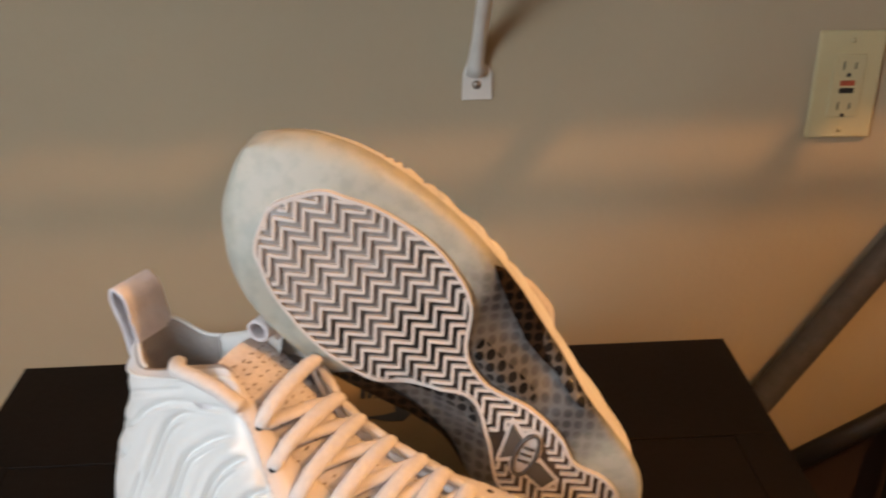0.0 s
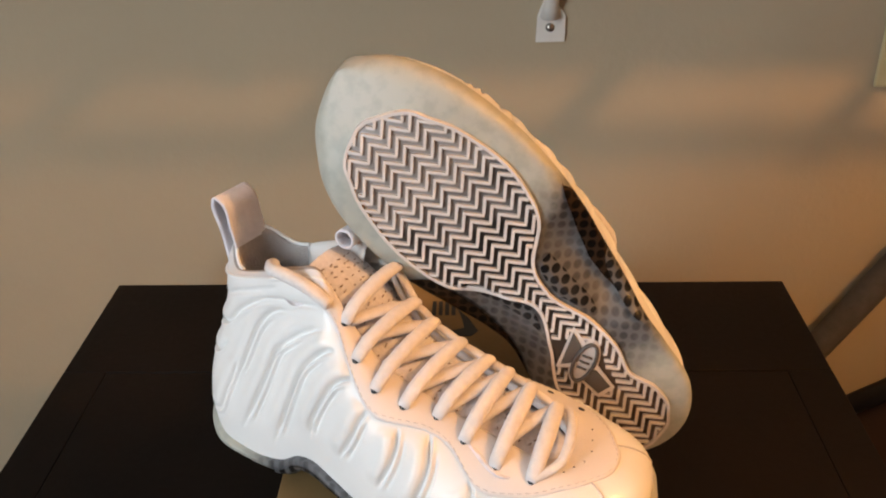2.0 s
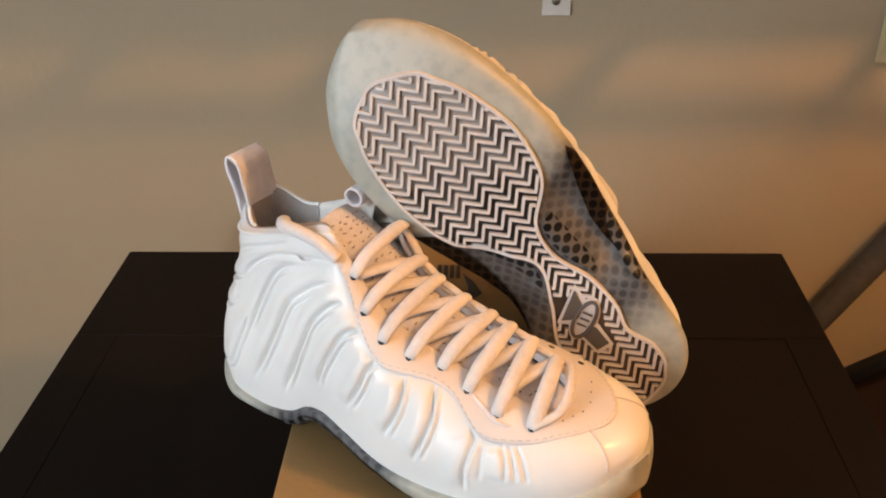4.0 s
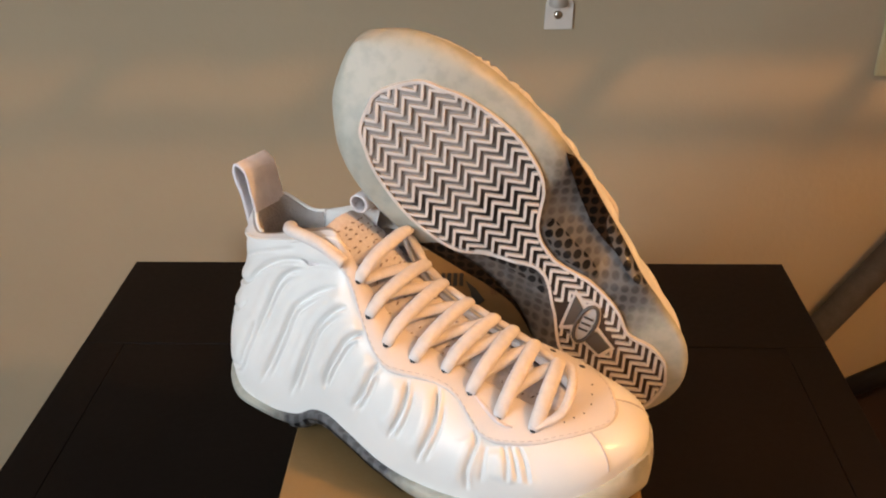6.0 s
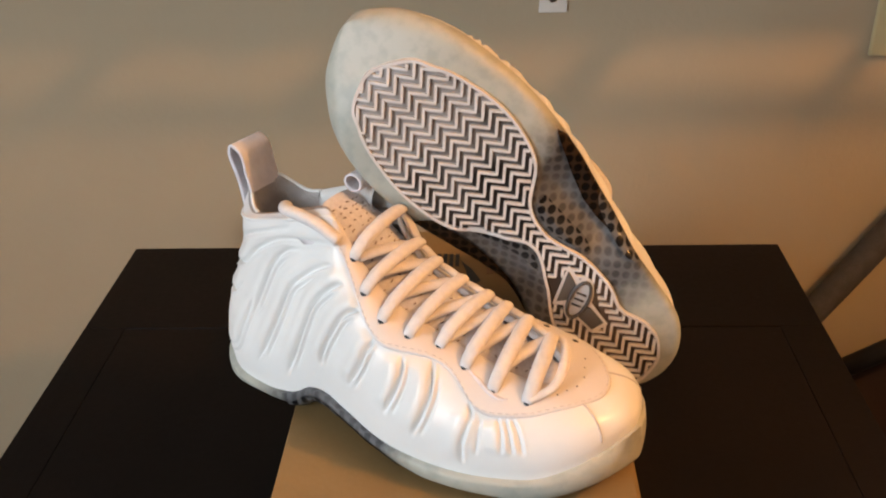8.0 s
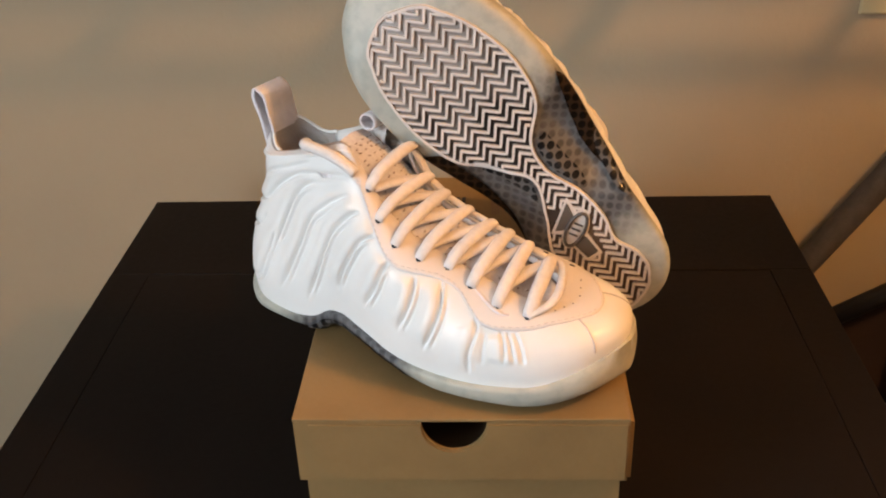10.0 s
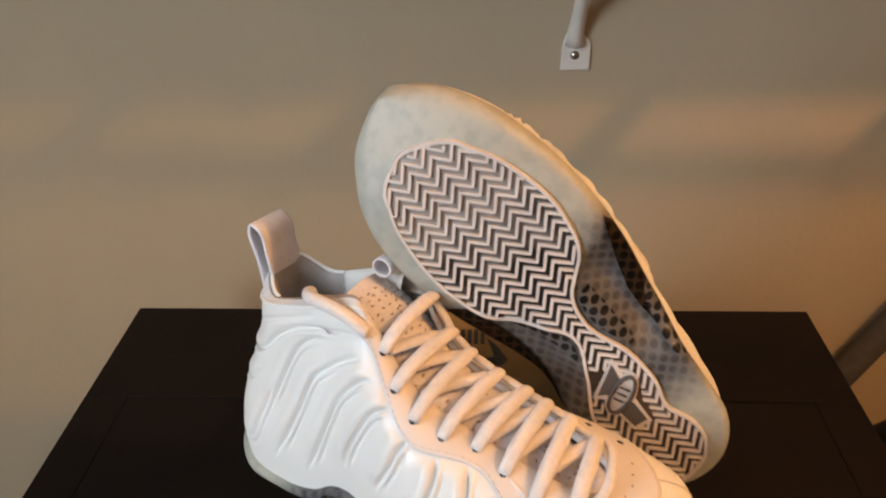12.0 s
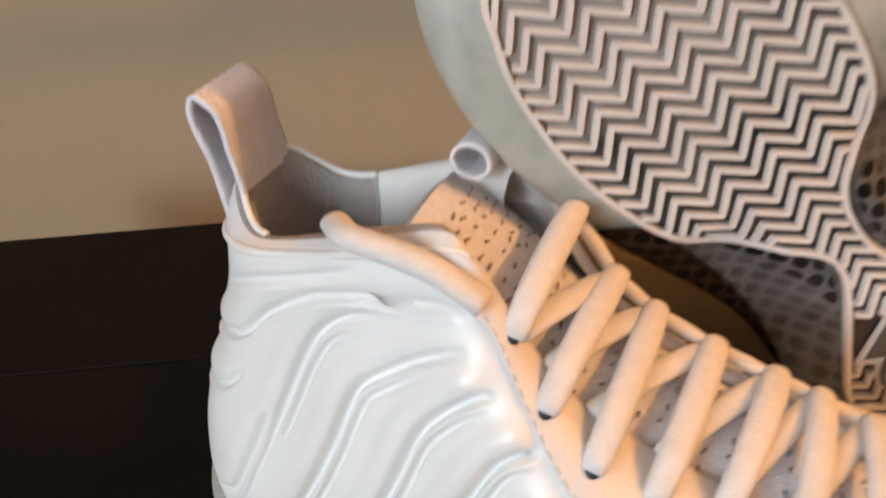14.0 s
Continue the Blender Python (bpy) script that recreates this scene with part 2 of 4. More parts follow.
def slab(outline, thickness, m=Matrix(), bevel=0.0):
    """A flat plate with that outline (x, y), from z 0 to its thickness."""
    bm = bmesh.new()
    f = bm.faces.new([bm.verts.new((x, y, 0)) for x, y in outline])
    g = bmesh.ops.extrude_face_region(bm, geom=[f])
    bmesh.ops.translate(bm, vec=(0, 0, thickness), verts=[v for v in g["geom"] if isinstance(v, bmesh.types.BMVert)])
    bmesh.ops.recalc_face_normals(bm, faces=bm.faces)
    if bevel:
        bmesh.ops.bevel(bm, geom=list(bm.edges), offset=bevel, segments=2, profile=0.5, affect="EDGES")
    bmesh.ops.transform(bm, matrix=m, verts=bm.verts)
    return bm


def joined(meshes):
    """Several meshes as one bmesh."""
    bm = bmesh.new()
    for me in meshes:
        if isinstance(me, bmesh.types.BMesh):
            t = bpy.data.meshes.new("t")
            me.to_mesh(t)
            me.free()
            me = t
        bm.from_mesh(me)
    return bm


# ---- the room ----
ROOM_L, ROOM_R, ROOM_F, ROOM_B, ROOM_H = -1.5, 2.3, -2.4, 1.061, 2.4


def setting(name, bm, mat, label, category):
    return tagged(part(name, bm, mat, smooth=False), label, category, kind="structure")


setting("floor", block((ROOM_L - 0.1, ROOM_F - 0.1, -0.1), (ROOM_R + 0.1, ROOM_B + 0.1, 0)), FLOOR_CARPET, "dark reddish brown carpeted floor of the small room", "floor")
setting("ceiling", block((ROOM_L - 0.1, ROOM_F - 0.1, ROOM_H), (ROOM_R + 0.1, ROOM_B + 0.1, ROOM_H + 0.1)), CEILING_PAINT, "plain off-white painted ceiling of the room", "ceiling")
setting("wall_back", block((ROOM_L - 0.1, ROOM_B, 0), (ROOM_R + 0.1, ROOM_B + 0.1, ROOM_H)), WALL_PAINT, "beige painted wall with fine roller texture behind the table", "wall")
setting("wall_right", block((ROOM_R, ROOM_F, 0), (ROOM_R + 0.1, ROOM_B, ROOM_H)), WALL_PAINT, "beige painted side wall closing the room", "wall")
setting("wall_front", block((ROOM_L - 0.1, ROOM_F - 0.1, 0), (ROOM_R + 0.1, ROOM_F, ROOM_H)), WALL_PAINT, "beige painted wall closing the room", "wall")
WY0, WY1, WZ0, WZ1 = WINDOW_Y - 0.48, WINDOW_Y + 0.48, 1.0, 2.1
setting("wall_left", joined([
    block((ROOM_L - 0.1, ROOM_F, 0), (ROOM_L, WY0, ROOM_H)), block((ROOM_L - 0.1, WY1, 0), (ROOM_L, ROOM_B, ROOM_H)),
    block((ROOM_L - 0.1, WY0, 0), (ROOM_L, WY1, WZ0)), block((ROOM_L - 0.1, WY0, WZ1), (ROOM_L, WY1, ROOM_H))]),
    WALL_PAINT, "beige painted wall with the window opening", "wall")
window = empty("window_1", pose(ROOM_L - 0.05, 0, 0), "white framed window letting in daylight", "window", kind="structure")
for lo, hi in (((-0.03, WY0, WZ0), (0.03, WY0 + 0.05, WZ1)), ((-0.03, WY1 - 0.05, WZ0), (0.03, WY1, WZ1)),
               ((-0.03, WY0 + 0.05, WZ0), (0.03, WY1 - 0.05, WZ0 + 0.05)), ((-0.03, WY0 + 0.05, WZ1 - 0.05), (0.03, WY1 - 0.05, WZ1))):
    part("window_frame", block(lo, hi, 0.004), TRIM_WHITE, window, smooth=False)
tagged(part("backdrop", block((ROOM_L - 0.6, WY0 - 0.6, WZ0 - 0.5), (ROOM_L - 0.58, WY1 + 0.6, WZ1 + 0.6)), SKY_GLOW, smooth=False), "pale bright sky outside the window", "sky", kind="structure")
setting("baseboard", block((ROOM_L, ROOM_B - 0.012, 0.0), (ROOM_R, ROOM_B - 0.0005, 0.09), 0.003), TRIM_WHITE, "white painted wooden baseboard along the wall", "baseboard")


# ---- ceiling lamp ----
def dome(radius, height, z, seg=40, rings=10):
    a = np.linspace(0, 2 * np.pi, seg, endpoint=False)
    k = np.linspace(0, np.pi / 2, rings)
    G = np.stack([np.stack([radius * np.cos(r) * np.cos(a), radius * np.cos(r) * np.sin(a), np.full_like(a, z - height * np.sin(r))], -1) for r in k])
    return mended(sheet(G, closed_v=True), 1e-4)


lamp = empty("ceiling_lamp", pose(1.24, 0.07, 0), "round warm white ceiling lamp with a bare bulb", "lamp")
part("ceiling_plate", dome(0.075, 0.03, ROOM_H), STEEL_WHITE, lamp)
part("lamp_socket", tube([(0, 0, ROOM_H - 0.02), (0, 0, ROOM_H - 0.085)], 0.022, 20, up=(0, 1, 0)), STEEL_WHITE, lamp)

# ---- wall shelf that carries the brace ----
SHELF_Z = 1.25
shelf = empty("closet_shelf", pose(0, ROOM_B, SHELF_Z), "white wall-mounted closet shelf with a front rail", "shelf")
part("shelf_board", block((-1.35, -0.245, 0), (2.28, -0.002, 0.018), 0.003), STEEL_WHITE, shelf, smooth=False)
part("front_rail", tube([(-1.35, -0.29, 0.004), (2.28, -0.29, 0.004)], 0.009, 12), STEEL_WHITE, shelf)
for k in range(17):
    x = -1.299 + 0.215 * k
    part("shelf_bar", tube([(x, -0.24, 0.004), (x, -0.30, 0.004)], 0.012, 8), STEEL_WHITE, shelf)


def shelf_brace(x, z):
    """A diagonal steel rod from a flat foot, screwed to the wall, up to the shelf."""
    e = empty("shelf_brace", pose(x, ROOM_B, z), "white enamelled steel shelf brace screwed to the wall", "shelf brace", "shelf braces")
    foot = slab([(-0.0150, -0.016), (0.0160, -0.016), (0.0165, 0.012), (0.012, 0.020), (-0.009, 0.024), (-0.0135, 0.012)], 0.003, pose(0, -0.0005, 0, 90), 0.0008)
    part("foot_plate", foot, STEEL_WHITE, e, smooth=False)
    pts = [(0.0, -0.003, 0.012), (0.0, -0.006, 0.026), (0.002, -0.02, 0.05), (0.004, -0.075, 0.105), (0.006, -0.24, SHELF_Z - z - 0.004)]
    part("rod", tube(np.array(pts), [0.011, 0.0085, 0.0075, 0.0075, 0.0075], 14, up=(1, 0, 0)), STEEL_WHITE, e)
    part("screw", dome(0.0048, 0.003, 0, 16, 6), STEEL_BARE, e).matrix_local = pose(0, -0.0035, 0, -90) @ pose(0, 0, 0)
    return e


shelf_brace(0.080, 0.987)


# ---- outlet ----
def outlet(x, z):
    e = empty("wall_outlet", pose(x, ROOM_B, z, 0, 1.5, 0), "ivory plastic wall outlet with red and black test buttons", "outlet")
    part("cover_plate", block((-0.035, -0.0065, -0.0575), (0.035, -0.0005, 0.0575), 0.003, 3), PLASTIC_IVORY, e, smooth=False)
    part("receptacle", block((-0.0165, -0.0085, -0.0335), (0.0165, -0.005, 0.0335), 0.0008), PLASTIC_IVORY, e, smooth=False)
    part("reset_button", block((-0.0075, -0.0098, 0.0005), (0.0075, -0.008, 0.0060), 0.0005), BUTTON_RED, e, "dull red reset button", False)
    part("test_button", block((-0.0075, -0.0098, -0.0075), (0.0075, -0.008, -0.0020), 0.0005), BUTTON_BLACK, e, "black test button", False)
    for s in (1, -1):
        for dx, h in ((-0.0062, 0.0045), (0.0062, 0.0035)):
            part("slot", block((dx - 0.0008, -0.0088, s * 0.0215 - h), (dx + 0.0008, -0.0083, s * 0.0215 + h)), EYELET_DARK, e, smooth=False)
        part("ground_hole", tube([(0, -0.0088, s * 0.0215 - 0.0098), (0, -0.0080, s * 0.0215 - 0.0098)], 0.0022, 12, up=(0, 0, 1)), EYELET_DARK, e)
        part("plate_screw", tube([(0, -0.0072, s * 0.0475), (0, -0.0060, s * 0.0475)], 0.0028, 12, up=(0, 0, 1)), PLASTIC_IVORY, e)
    return e


outlet(0.466, 0.9735)


# ---- table ----
TABLE_Z, TX0, TX1, TY0, TY1 = 0.75, -0.382, 0.320, 0.17, 0.929
table = empty("side_table", pose(0, 0, 0), "dark espresso wooden table with a recessed top panel", "table")
RIM_L, RIM_R, RIM_B, RIM_F = TX0 + 0.040, TX1 - 0.040, 0.765, TY0 + 0.09
part("tabletop", block((TX0, TY0, TABLE_Z - 0.030), (TX1, TY1, TABLE_Z - 0.004), 0.0015), TABLE_DARK, table, smooth=False)
part("frame_rail", block((TX0, RIM_B, TABLE_Z - 0.005), (TX1, TY1, TABLE_Z), 0.0012), TABLE_DARK, table, smooth=False)
part("frame_rail", block((TX0, TY0, TABLE_Z - 0.005), (TX1, RIM_F, TABLE_Z), 0.0012), TABLE_DARK, table, smooth=False)
part("frame_stile", block((TX0, RIM_F, TABLE_Z - 0.005), (RIM_L, RIM_B, TABLE_Z - 0.0002), 0.0006), TABLE_DARK, table, smooth=False)
part("frame_stile", block((RIM_R, RIM_F, TABLE_Z - 0.005), (TX1, RIM_B, TABLE_Z - 0.0002), 0.0006), TABLE_DARK, table, smooth=False)
part("top_panel", block((RIM_L + 0.0002, RIM_F + 0.003, TABLE_Z - 0.006), (RIM_R - 0.0002, RIM_B - 0.0016, TABLE_Z - 0.0003), 0.0008), TABLE_DARK, table, smooth=False)
for lo, hi in (((TX0 + 0.03, TY0 + 0.03, TABLE_Z - 0.11), (TX1 - 0.03, TY0 + 0.05, TABLE_Z - 0.03)), ((TX0 + 0.03, TY1 - 0.05, TABLE_Z - 0.11), (TX1 - 0.03, TY1 - 0.03, TABLE_Z - 0.03)),
               ((TX0 + 0.03, TY0 + 0.05, TABLE_Z - 0.11), (TX0 + 0.05, TY1 - 0.05, TABLE_Z - 0.03)), ((TX1 - 0.05, TY0 + 0.05, TABLE_Z - 0.11), (TX1 - 0.03, TY1 - 0.05, TABLE_Z - 0.03))):
    part("apron", block(lo, hi, 0.001), TABLE_DARK, table, smooth=False)
for x in (TX0 + 0.02, TX1 - 0.07):
    for y in (TY0 + 0.02, TY1 - 0.07):
        part("leg", block((x, y, 0), (x + 0.05, y + 0.05, TABLE_Z - 0.03), 0.003), TABLE_DARK, table, smooth=False)

# ---- grey pole and black stand beside the table ----
d = Vector((0.55, 0.0, 0.835)).normalized()
foot_at = Vector((0.4235, 1.040, 0.614)) - d * (0.620 / d.z - 0.024)
pole = empty("grey_pole", Matrix.Translation(foot_at), "dark grey ribbed pole leaning along the wall", "pole")
part("shaft", tube([d * s for s in np.linspace(0.0, 1.5, 40)], 0.0170, 24, up=(0, 1, 0)), POLE_GREY, pole)
part("rubber_foot", tube([d * s for s in (-0.012, 0.0, 0.05)], [0.0170, 0.0178, 0.0178], 24, up=(0, 1, 0)), BLACK_METAL, pole)

stand = empty("folding_stand", pose(0.50, 0.98, 0), "black metal folding stand standing beside the table", "stand")
part("top_bar", tube([(-0.075, 0, 0.545), (0.02, 0, 0.600), (0.35, 0, 0.80)], 0.0125, 14, up=(0, 1, 0)), BLACK_METAL, stand)
part("lower_bar", tube([(0.02, -0.03, 0.40), (0.08, -0.03, 0.47), (0.35, -0.03, 0.66)], 0.024, 14, up=(0, 1, 0)), BLACK_METAL, stand)
for x0, x1 in ((0.03, 0.06), (0.30, 0.33)):
    part("leg", tube([(x0, -0.02, 0.0), (x1, -0.01, 0.60)], 0.012, 14, up=(0, 1, 0)), BLACK_METAL, stand)
# an added dark sheet stands in for the shade below the top bar
part("shade_panel", slab([(-0.055, 0.02), (0.36, 0.02), (0.36, 0.785), (0.02, 0.58), (-0.055, 0.535)], 0.012, pose(0, 0.028, 0, 90), 0.002), SHADE_BROWN, stand, "dark red-brown sheet standing in for shade below the bar", False)
part("hinge_block", block((-0.03, -0.055, 0.375), (0.05, -0.01, 0.425), 0.006), BLACK_METAL, stand, smooth=False)

# ---- shoebox ----
BX0, BX1, BY0, BY1, BZ = -0.114, 0.087, 0.367, 0.700, 0.885
box = empty("shoebox", pose(0, 0, 0), "tan cardboard shoebox with a half-round finger hole", "box")


def notched(x0, x1, z0, z1, cx, half, depth, y, thick):
    """A front panel with a half-round notch in its upper edge."""
    arc = [(cx + half * math.cos(a), z1 - depth * math.sin(a)) for a in np.linspace(0, np.pi, 25)]
    return slab([(x0, z0), (x1, z0), (x1, z1)] + arc + [(x0, z1)], thick, pose(0, y + thick, 0, 90))


CARD = 0.0022
NX, NH = -0.0175, 0.0195
lid = part("lid", block((BX0, BY0, BZ - CARD), (BX1, BY1, BZ), 0.0007), CARDBOARD, box, smooth=False)
part("lid_front", notched(BX0 + 0.0006, BX1 - 0.0006, BZ - 0.0475, BZ - CARD, NX, NH, 0.0215, BY0 + 0.0003, CARD), CARDBOARD, lid, smooth=False)
part("lid_side", block((BX0 - 0.0004, BY0 + 0.003, BZ - 0.0475), (BX0 + CARD, BY1, BZ - 0.0012), 0.0006), CARDBOARD, lid, smooth=False)
part("lid_side", block((BX1 - CARD + 0.001, BY0 + 0.003, BZ - 0.0475), (BX1 + 0.0022, BY1, BZ - 0.004), 0.0006), CARDBOARD, lid, smooth=False)
part("lid_back", block((BX0 + 0.003, BY1 - CARD, BZ - 0.0475), (BX1 - 0.003, BY1 - 0.0003, BZ - CARD), 0.0004), CARDBOARD, lid, smooth=False)
# the rounded tuck flap glued on the front of the lid
flap = [(BX0 + 0.0095, BZ - 0.004)] + [(BX0 + 0.0335 - 0.024 * math.cos(a), BZ - 0.0225 - 0.0235 * math.sin(a)) for a in np.linspace(0, np.pi / 2, 14)] + \
    [(BX1 - 0.002, BZ - 0.046), (BX1 - 0.002, BZ - 0.004)]
arc_cut = [(NX + (NH + 0.0006) * math.cos(a), BZ - 0.004 - 0.0205 * math.sin(a)) for a in np.linspace(0, np.pi, 21)]
part("tuck_flap", slab(flap + arc_cut, 0.0009, pose(0, BY0 + 0.0001, 0, 90)), CARDBOARD, lid, smooth=False)
body = part("box_body", block((BX0 + 0.004, BY0 + 0.006, TABLE_Z), (BX1 - 0.004, BY1 - 0.004, TABLE_Z + 0.003)), CARDBOARD, box, smooth=False)
part("box_front", notched(BX0 + 0.0042, BX1 - 0.0042, TABLE_Z, BZ - 0.004, NX + 0.0005, 0.0225, 0.0225, BY0 + 0.0035, CARD), CARDBOARD, body, smooth=False)
part("box_side", block((BX0 + 0.0042, BY0 + 0.006, TABLE_Z), (BX0 + 0.0042 + CARD, BY1 - 0.006, BZ - 0.003)), CARDBOARD, body, smooth=False)
part("box_side", block((BX1 - 0.0042 - CARD, BY0 + 0.006, TABLE_Z), (BX1 - 0.0042, BY1 - 0.006, BZ - 0.003)), CARDBOARD, body, smooth=False)
part("box_back", block((BX0 + 0.0042, BY1 - 0.006, TABLE_Z), (BX1 - 0.0042, BY1 - 0.0038, BZ - 0.003)), CARDBOARD, body, smooth=False)
# added block, coloured dark for the shade of the hollow inside
part("dark_filling", block((BX0 + 0.012, BY0 + 0.016, TABLE_Z + 0.003), (BX1 - 0.012, BY1 - 0.02, BZ - 0.035), 0.01), CARD_SHADE, body, "dark brown block standing in for shade inside the box")


tick = [(-0.014, 0.648), (-0.006, 0.636), (0.001, 0.618), (-0.004, 0.611), (-0.016, 0.612), (-0.030, 0.617), (-0.017, 0.619), (-0.009, 0.622), (-0.010, 0.632)]
part("printed_mark", slab(tick, 0.0003, pose(0, 0, BZ + 0.0001)), PRINT_BLACK, lid, "black printed tick mark", False)
for k in range(4):
    part("printed_bar", block((-0.033 + 0.0048 * k, 0.640, BZ + 0.0001), (-0.030 + 0.0048 * k, 0.660, BZ + 0.0004)), PRINT_BLACK, lid, smooth=False)
for k in range(3):
    part("printed_bar", block((0.006 + 0.0024 * k, 0.628, BZ + 0.0001), (0.0072 + 0.0024 * k, 0.654, BZ + 0.0004)), PRINT_BROWN, lid, smooth=False)


# ---- the form of a shoe: x from heel to toe, y to the outer side, z up ----
def spline(ts, vals, t):
    """A smooth curve through vals at ts."""
    ts, vals, t = np.asarray(ts, float), np.asarray(vals, float), np.asarray(t, float)
    if vals.ndim == 1:
        return spline(ts, vals[:, None], t)[..., 0]
    slope = np.gradient(vals, ts, axis=0)
    i = np.clip(np.searchsorted(ts, t, side="right") - 1, 0, len(ts) - 2)
    h = (ts[i + 1] - ts[i])[..., None]
    s = np.clip((t - ts[i]), 0, None)[..., None] / h
    a, b, c, e = vals[i], vals[i + 1], slope[i] * h, slope[i + 1] * h
    return (2 * s**3 - 3 * s**2 + 1) * a + (s**3 - 2 * s**2 + s) * c + (3 * s**2 - 2 * s**3) * b + (s**3 - s**2) * e


# stations from the heel (0) round to the toe (14): the foot of the wall, and the edge of the opening
FOOT_X = [0.006, 0.011, 0.029, 0.057, 0.085, 0.107, 0.128, 0.15, 0.175, 0.2, 0.225, 0.249, 0.267, 0.277, 0.281]
FOOT_OUT = [-0.004, 0.018, 0.0335, 0.038, 0.04, 0.0435, 0.048, 0.053, 0.0555, 0.0545, 0.0495, 0.0405, 0.0265, 0.009, -0.007]
FOOT_IN = [-0.004, -0.026, -0.041, -0.044, -0.043, -0.042, -0.045, -0.051, -0.0575, -0.0625, -0.063, -0.057, -0.0435, -0.0245, -0.007]
EDGE_X = [0.017, 0.020, 0.036, 0.06, 0.087, 0.106, 0.113, 0.123, 0.139, 0.164, 0.194, 0.22, 0.234, 0.2395, 0.2405]
EDGE_OUT = [-0.011, 0.004, 0.017, 0.021, 0.0225, 0.0235, 0.021, 0.0185, 0.017, 0.016, 0.0155, 0.0145, 0.011, 0.005, 0]
EDGE_IN = [-0.011, -0.025, -0.036, -0.038, -0.036, -0.032, -0.026, -0.0225, -0.021, -0.020, -0.0195, -0.0175, -0.013, -0.006, 0]
EDGE_Z = [0.106, 0.106, 0.110, 0.1165, 0.1245, 0.130, 0.120, 0.101, 0.083, 0.072, 0.0635, 0.057, 0.0545, 0.0535, 0.0535]
EDGE_Z_IN = [0.106, 0.105, 0.099, 0.112, 0.122, 0.128, 0.122, 0.106, 0.090, 0.079, 0.070, 0.062, 0.0565, 0.054, 0.0535]
REACH = [0.05, 0.05, 0.06, 0.08, 0.12, 0.25, 0.45, 0.58, 0.62, 0.62, 0.62, 0.62, 0.62, 0.62, 0.62]
DROP = [0.42, 0.42, 0.42, 0.42, 0.40, 0.34, 0.22, 0.12, 0.05, 0.02, 0.0, -0.02, -0.04, -0.04, -0.04]
SWELL = [0.006, 0.007, 0.008, 0.008, 0.007, 0.006, 0.005, 0.004, 0.0035, 0.0035, 0.0035, 0.0035, 0.0035, 0.0045, 0.0045]
LIFT = [0.42, 0.44, 0.46, 0.46, 0.46, 0.46, 0.48, 0.52, 0.56, 0.58, 0.6, 0.62, 0.66, 0.7, 0.7]
REACH_IN = [0.05, 0.05, 0.06, 0.08, 0.12, 0.20, 0.28, 0.32, 0.32, 0.32, 0.34, 0.40, 0.50, 0.60, 0.62]
DROP_IN = [0.42, 0.42, 0.42, 0.42, 0.40, 0.36, 0.32, 0.30, 0.28, 0.26, 0.22, 0.14, 0.02, -0.03, -0.04]
# the lower edge of the foam along x
HEM_X = [0.0, 0.035, 0.066, 0.080, 0.094, 0.106, 0.122, 0.156, 0.185, 0.225, 0.248, 0.268, 0.295]
HEM_Z = [0.0135, 0.0072, 0.0070, 0.0110, 0.0205, 0.0235, 0.0205, 0.0138, 0.0128, 0.0142, 0.0174, 0.0265, 0.0410]
Q = np.arange(-17, 18)


def round_shoe(out, inner):
    """A value at the stations -17 .. 17: inner side negative, carried on past the toe."""
    full = list(inner[:0:-1]) + list(out)
    n = len(full) - 1
    return [full[(k + 14) % n] for k in Q]


def shell(q, k, hem=None):
    """Points of the upper: q round the shoe, k from the sole (0) to the opening (1)."""
    g = lambda o, i=None: spline(Q, round_shoe(o, o if i is None else i), q)
    bx, by, tx, ty, tz = g(FOOT_X), g(FOOT_OUT, FOOT_IN), g(EDGE_X), g(EDGE_OUT, EDGE_IN), g(EDGE_Z, EDGE_Z_IN)
    bz = spline(HEM_X, HEM_Z, bx)
    e = 1e-3
    dx, dy = spline(Q, round_shoe(FOOT_X, FOOT_X), q + e) - bx, spline(Q, round_shoe(FOOT_OUT, FOOT_IN), q + e) - by
    ln = np.hypot(dx, dy) + 1e-12
    nx, ny = -dy / ln, dx / ln
    flip = np.where(nx * (bx - 0.15) * 0.12 + ny * by < 0, -1.0, 1.0)
    nx, ny = nx * flip, ny * flip
    reach, drop, swell, lift = g(REACH, REACH_IN), g(DROP, DROP_IN), g(SWELL), g(LIFT)
    H = tz - bz
    B, T = np.stack([bx, by, bz], -1), np.stack([tx, ty, tz], -1)
    P1 = B + np.stack([nx * swell, ny * swell, lift * H], -1)
    P2 = T + np.stack([(bx - tx) * reach, (by - ty) * reach, -drop * H], -1)
    k = np.asarray(k)[..., None]
    return (1 - k) ** 3 * B + 3 * k * (1 - k) ** 2 * P1 + 3 * k**2 * (1 - k) * P2 + k**3 * T


# ---- end of the form ----
def grid_normals(P):
    n = np.cross(np.gradient(P, axis=0), np.gradient(P, axis=1))
    n /= np.linalg.norm(n, axis=-1, keepdims=True) + 1e-12
    c = P.mean((0, 1))
    return n if ((P - c) * n).sum() > 0 else -n


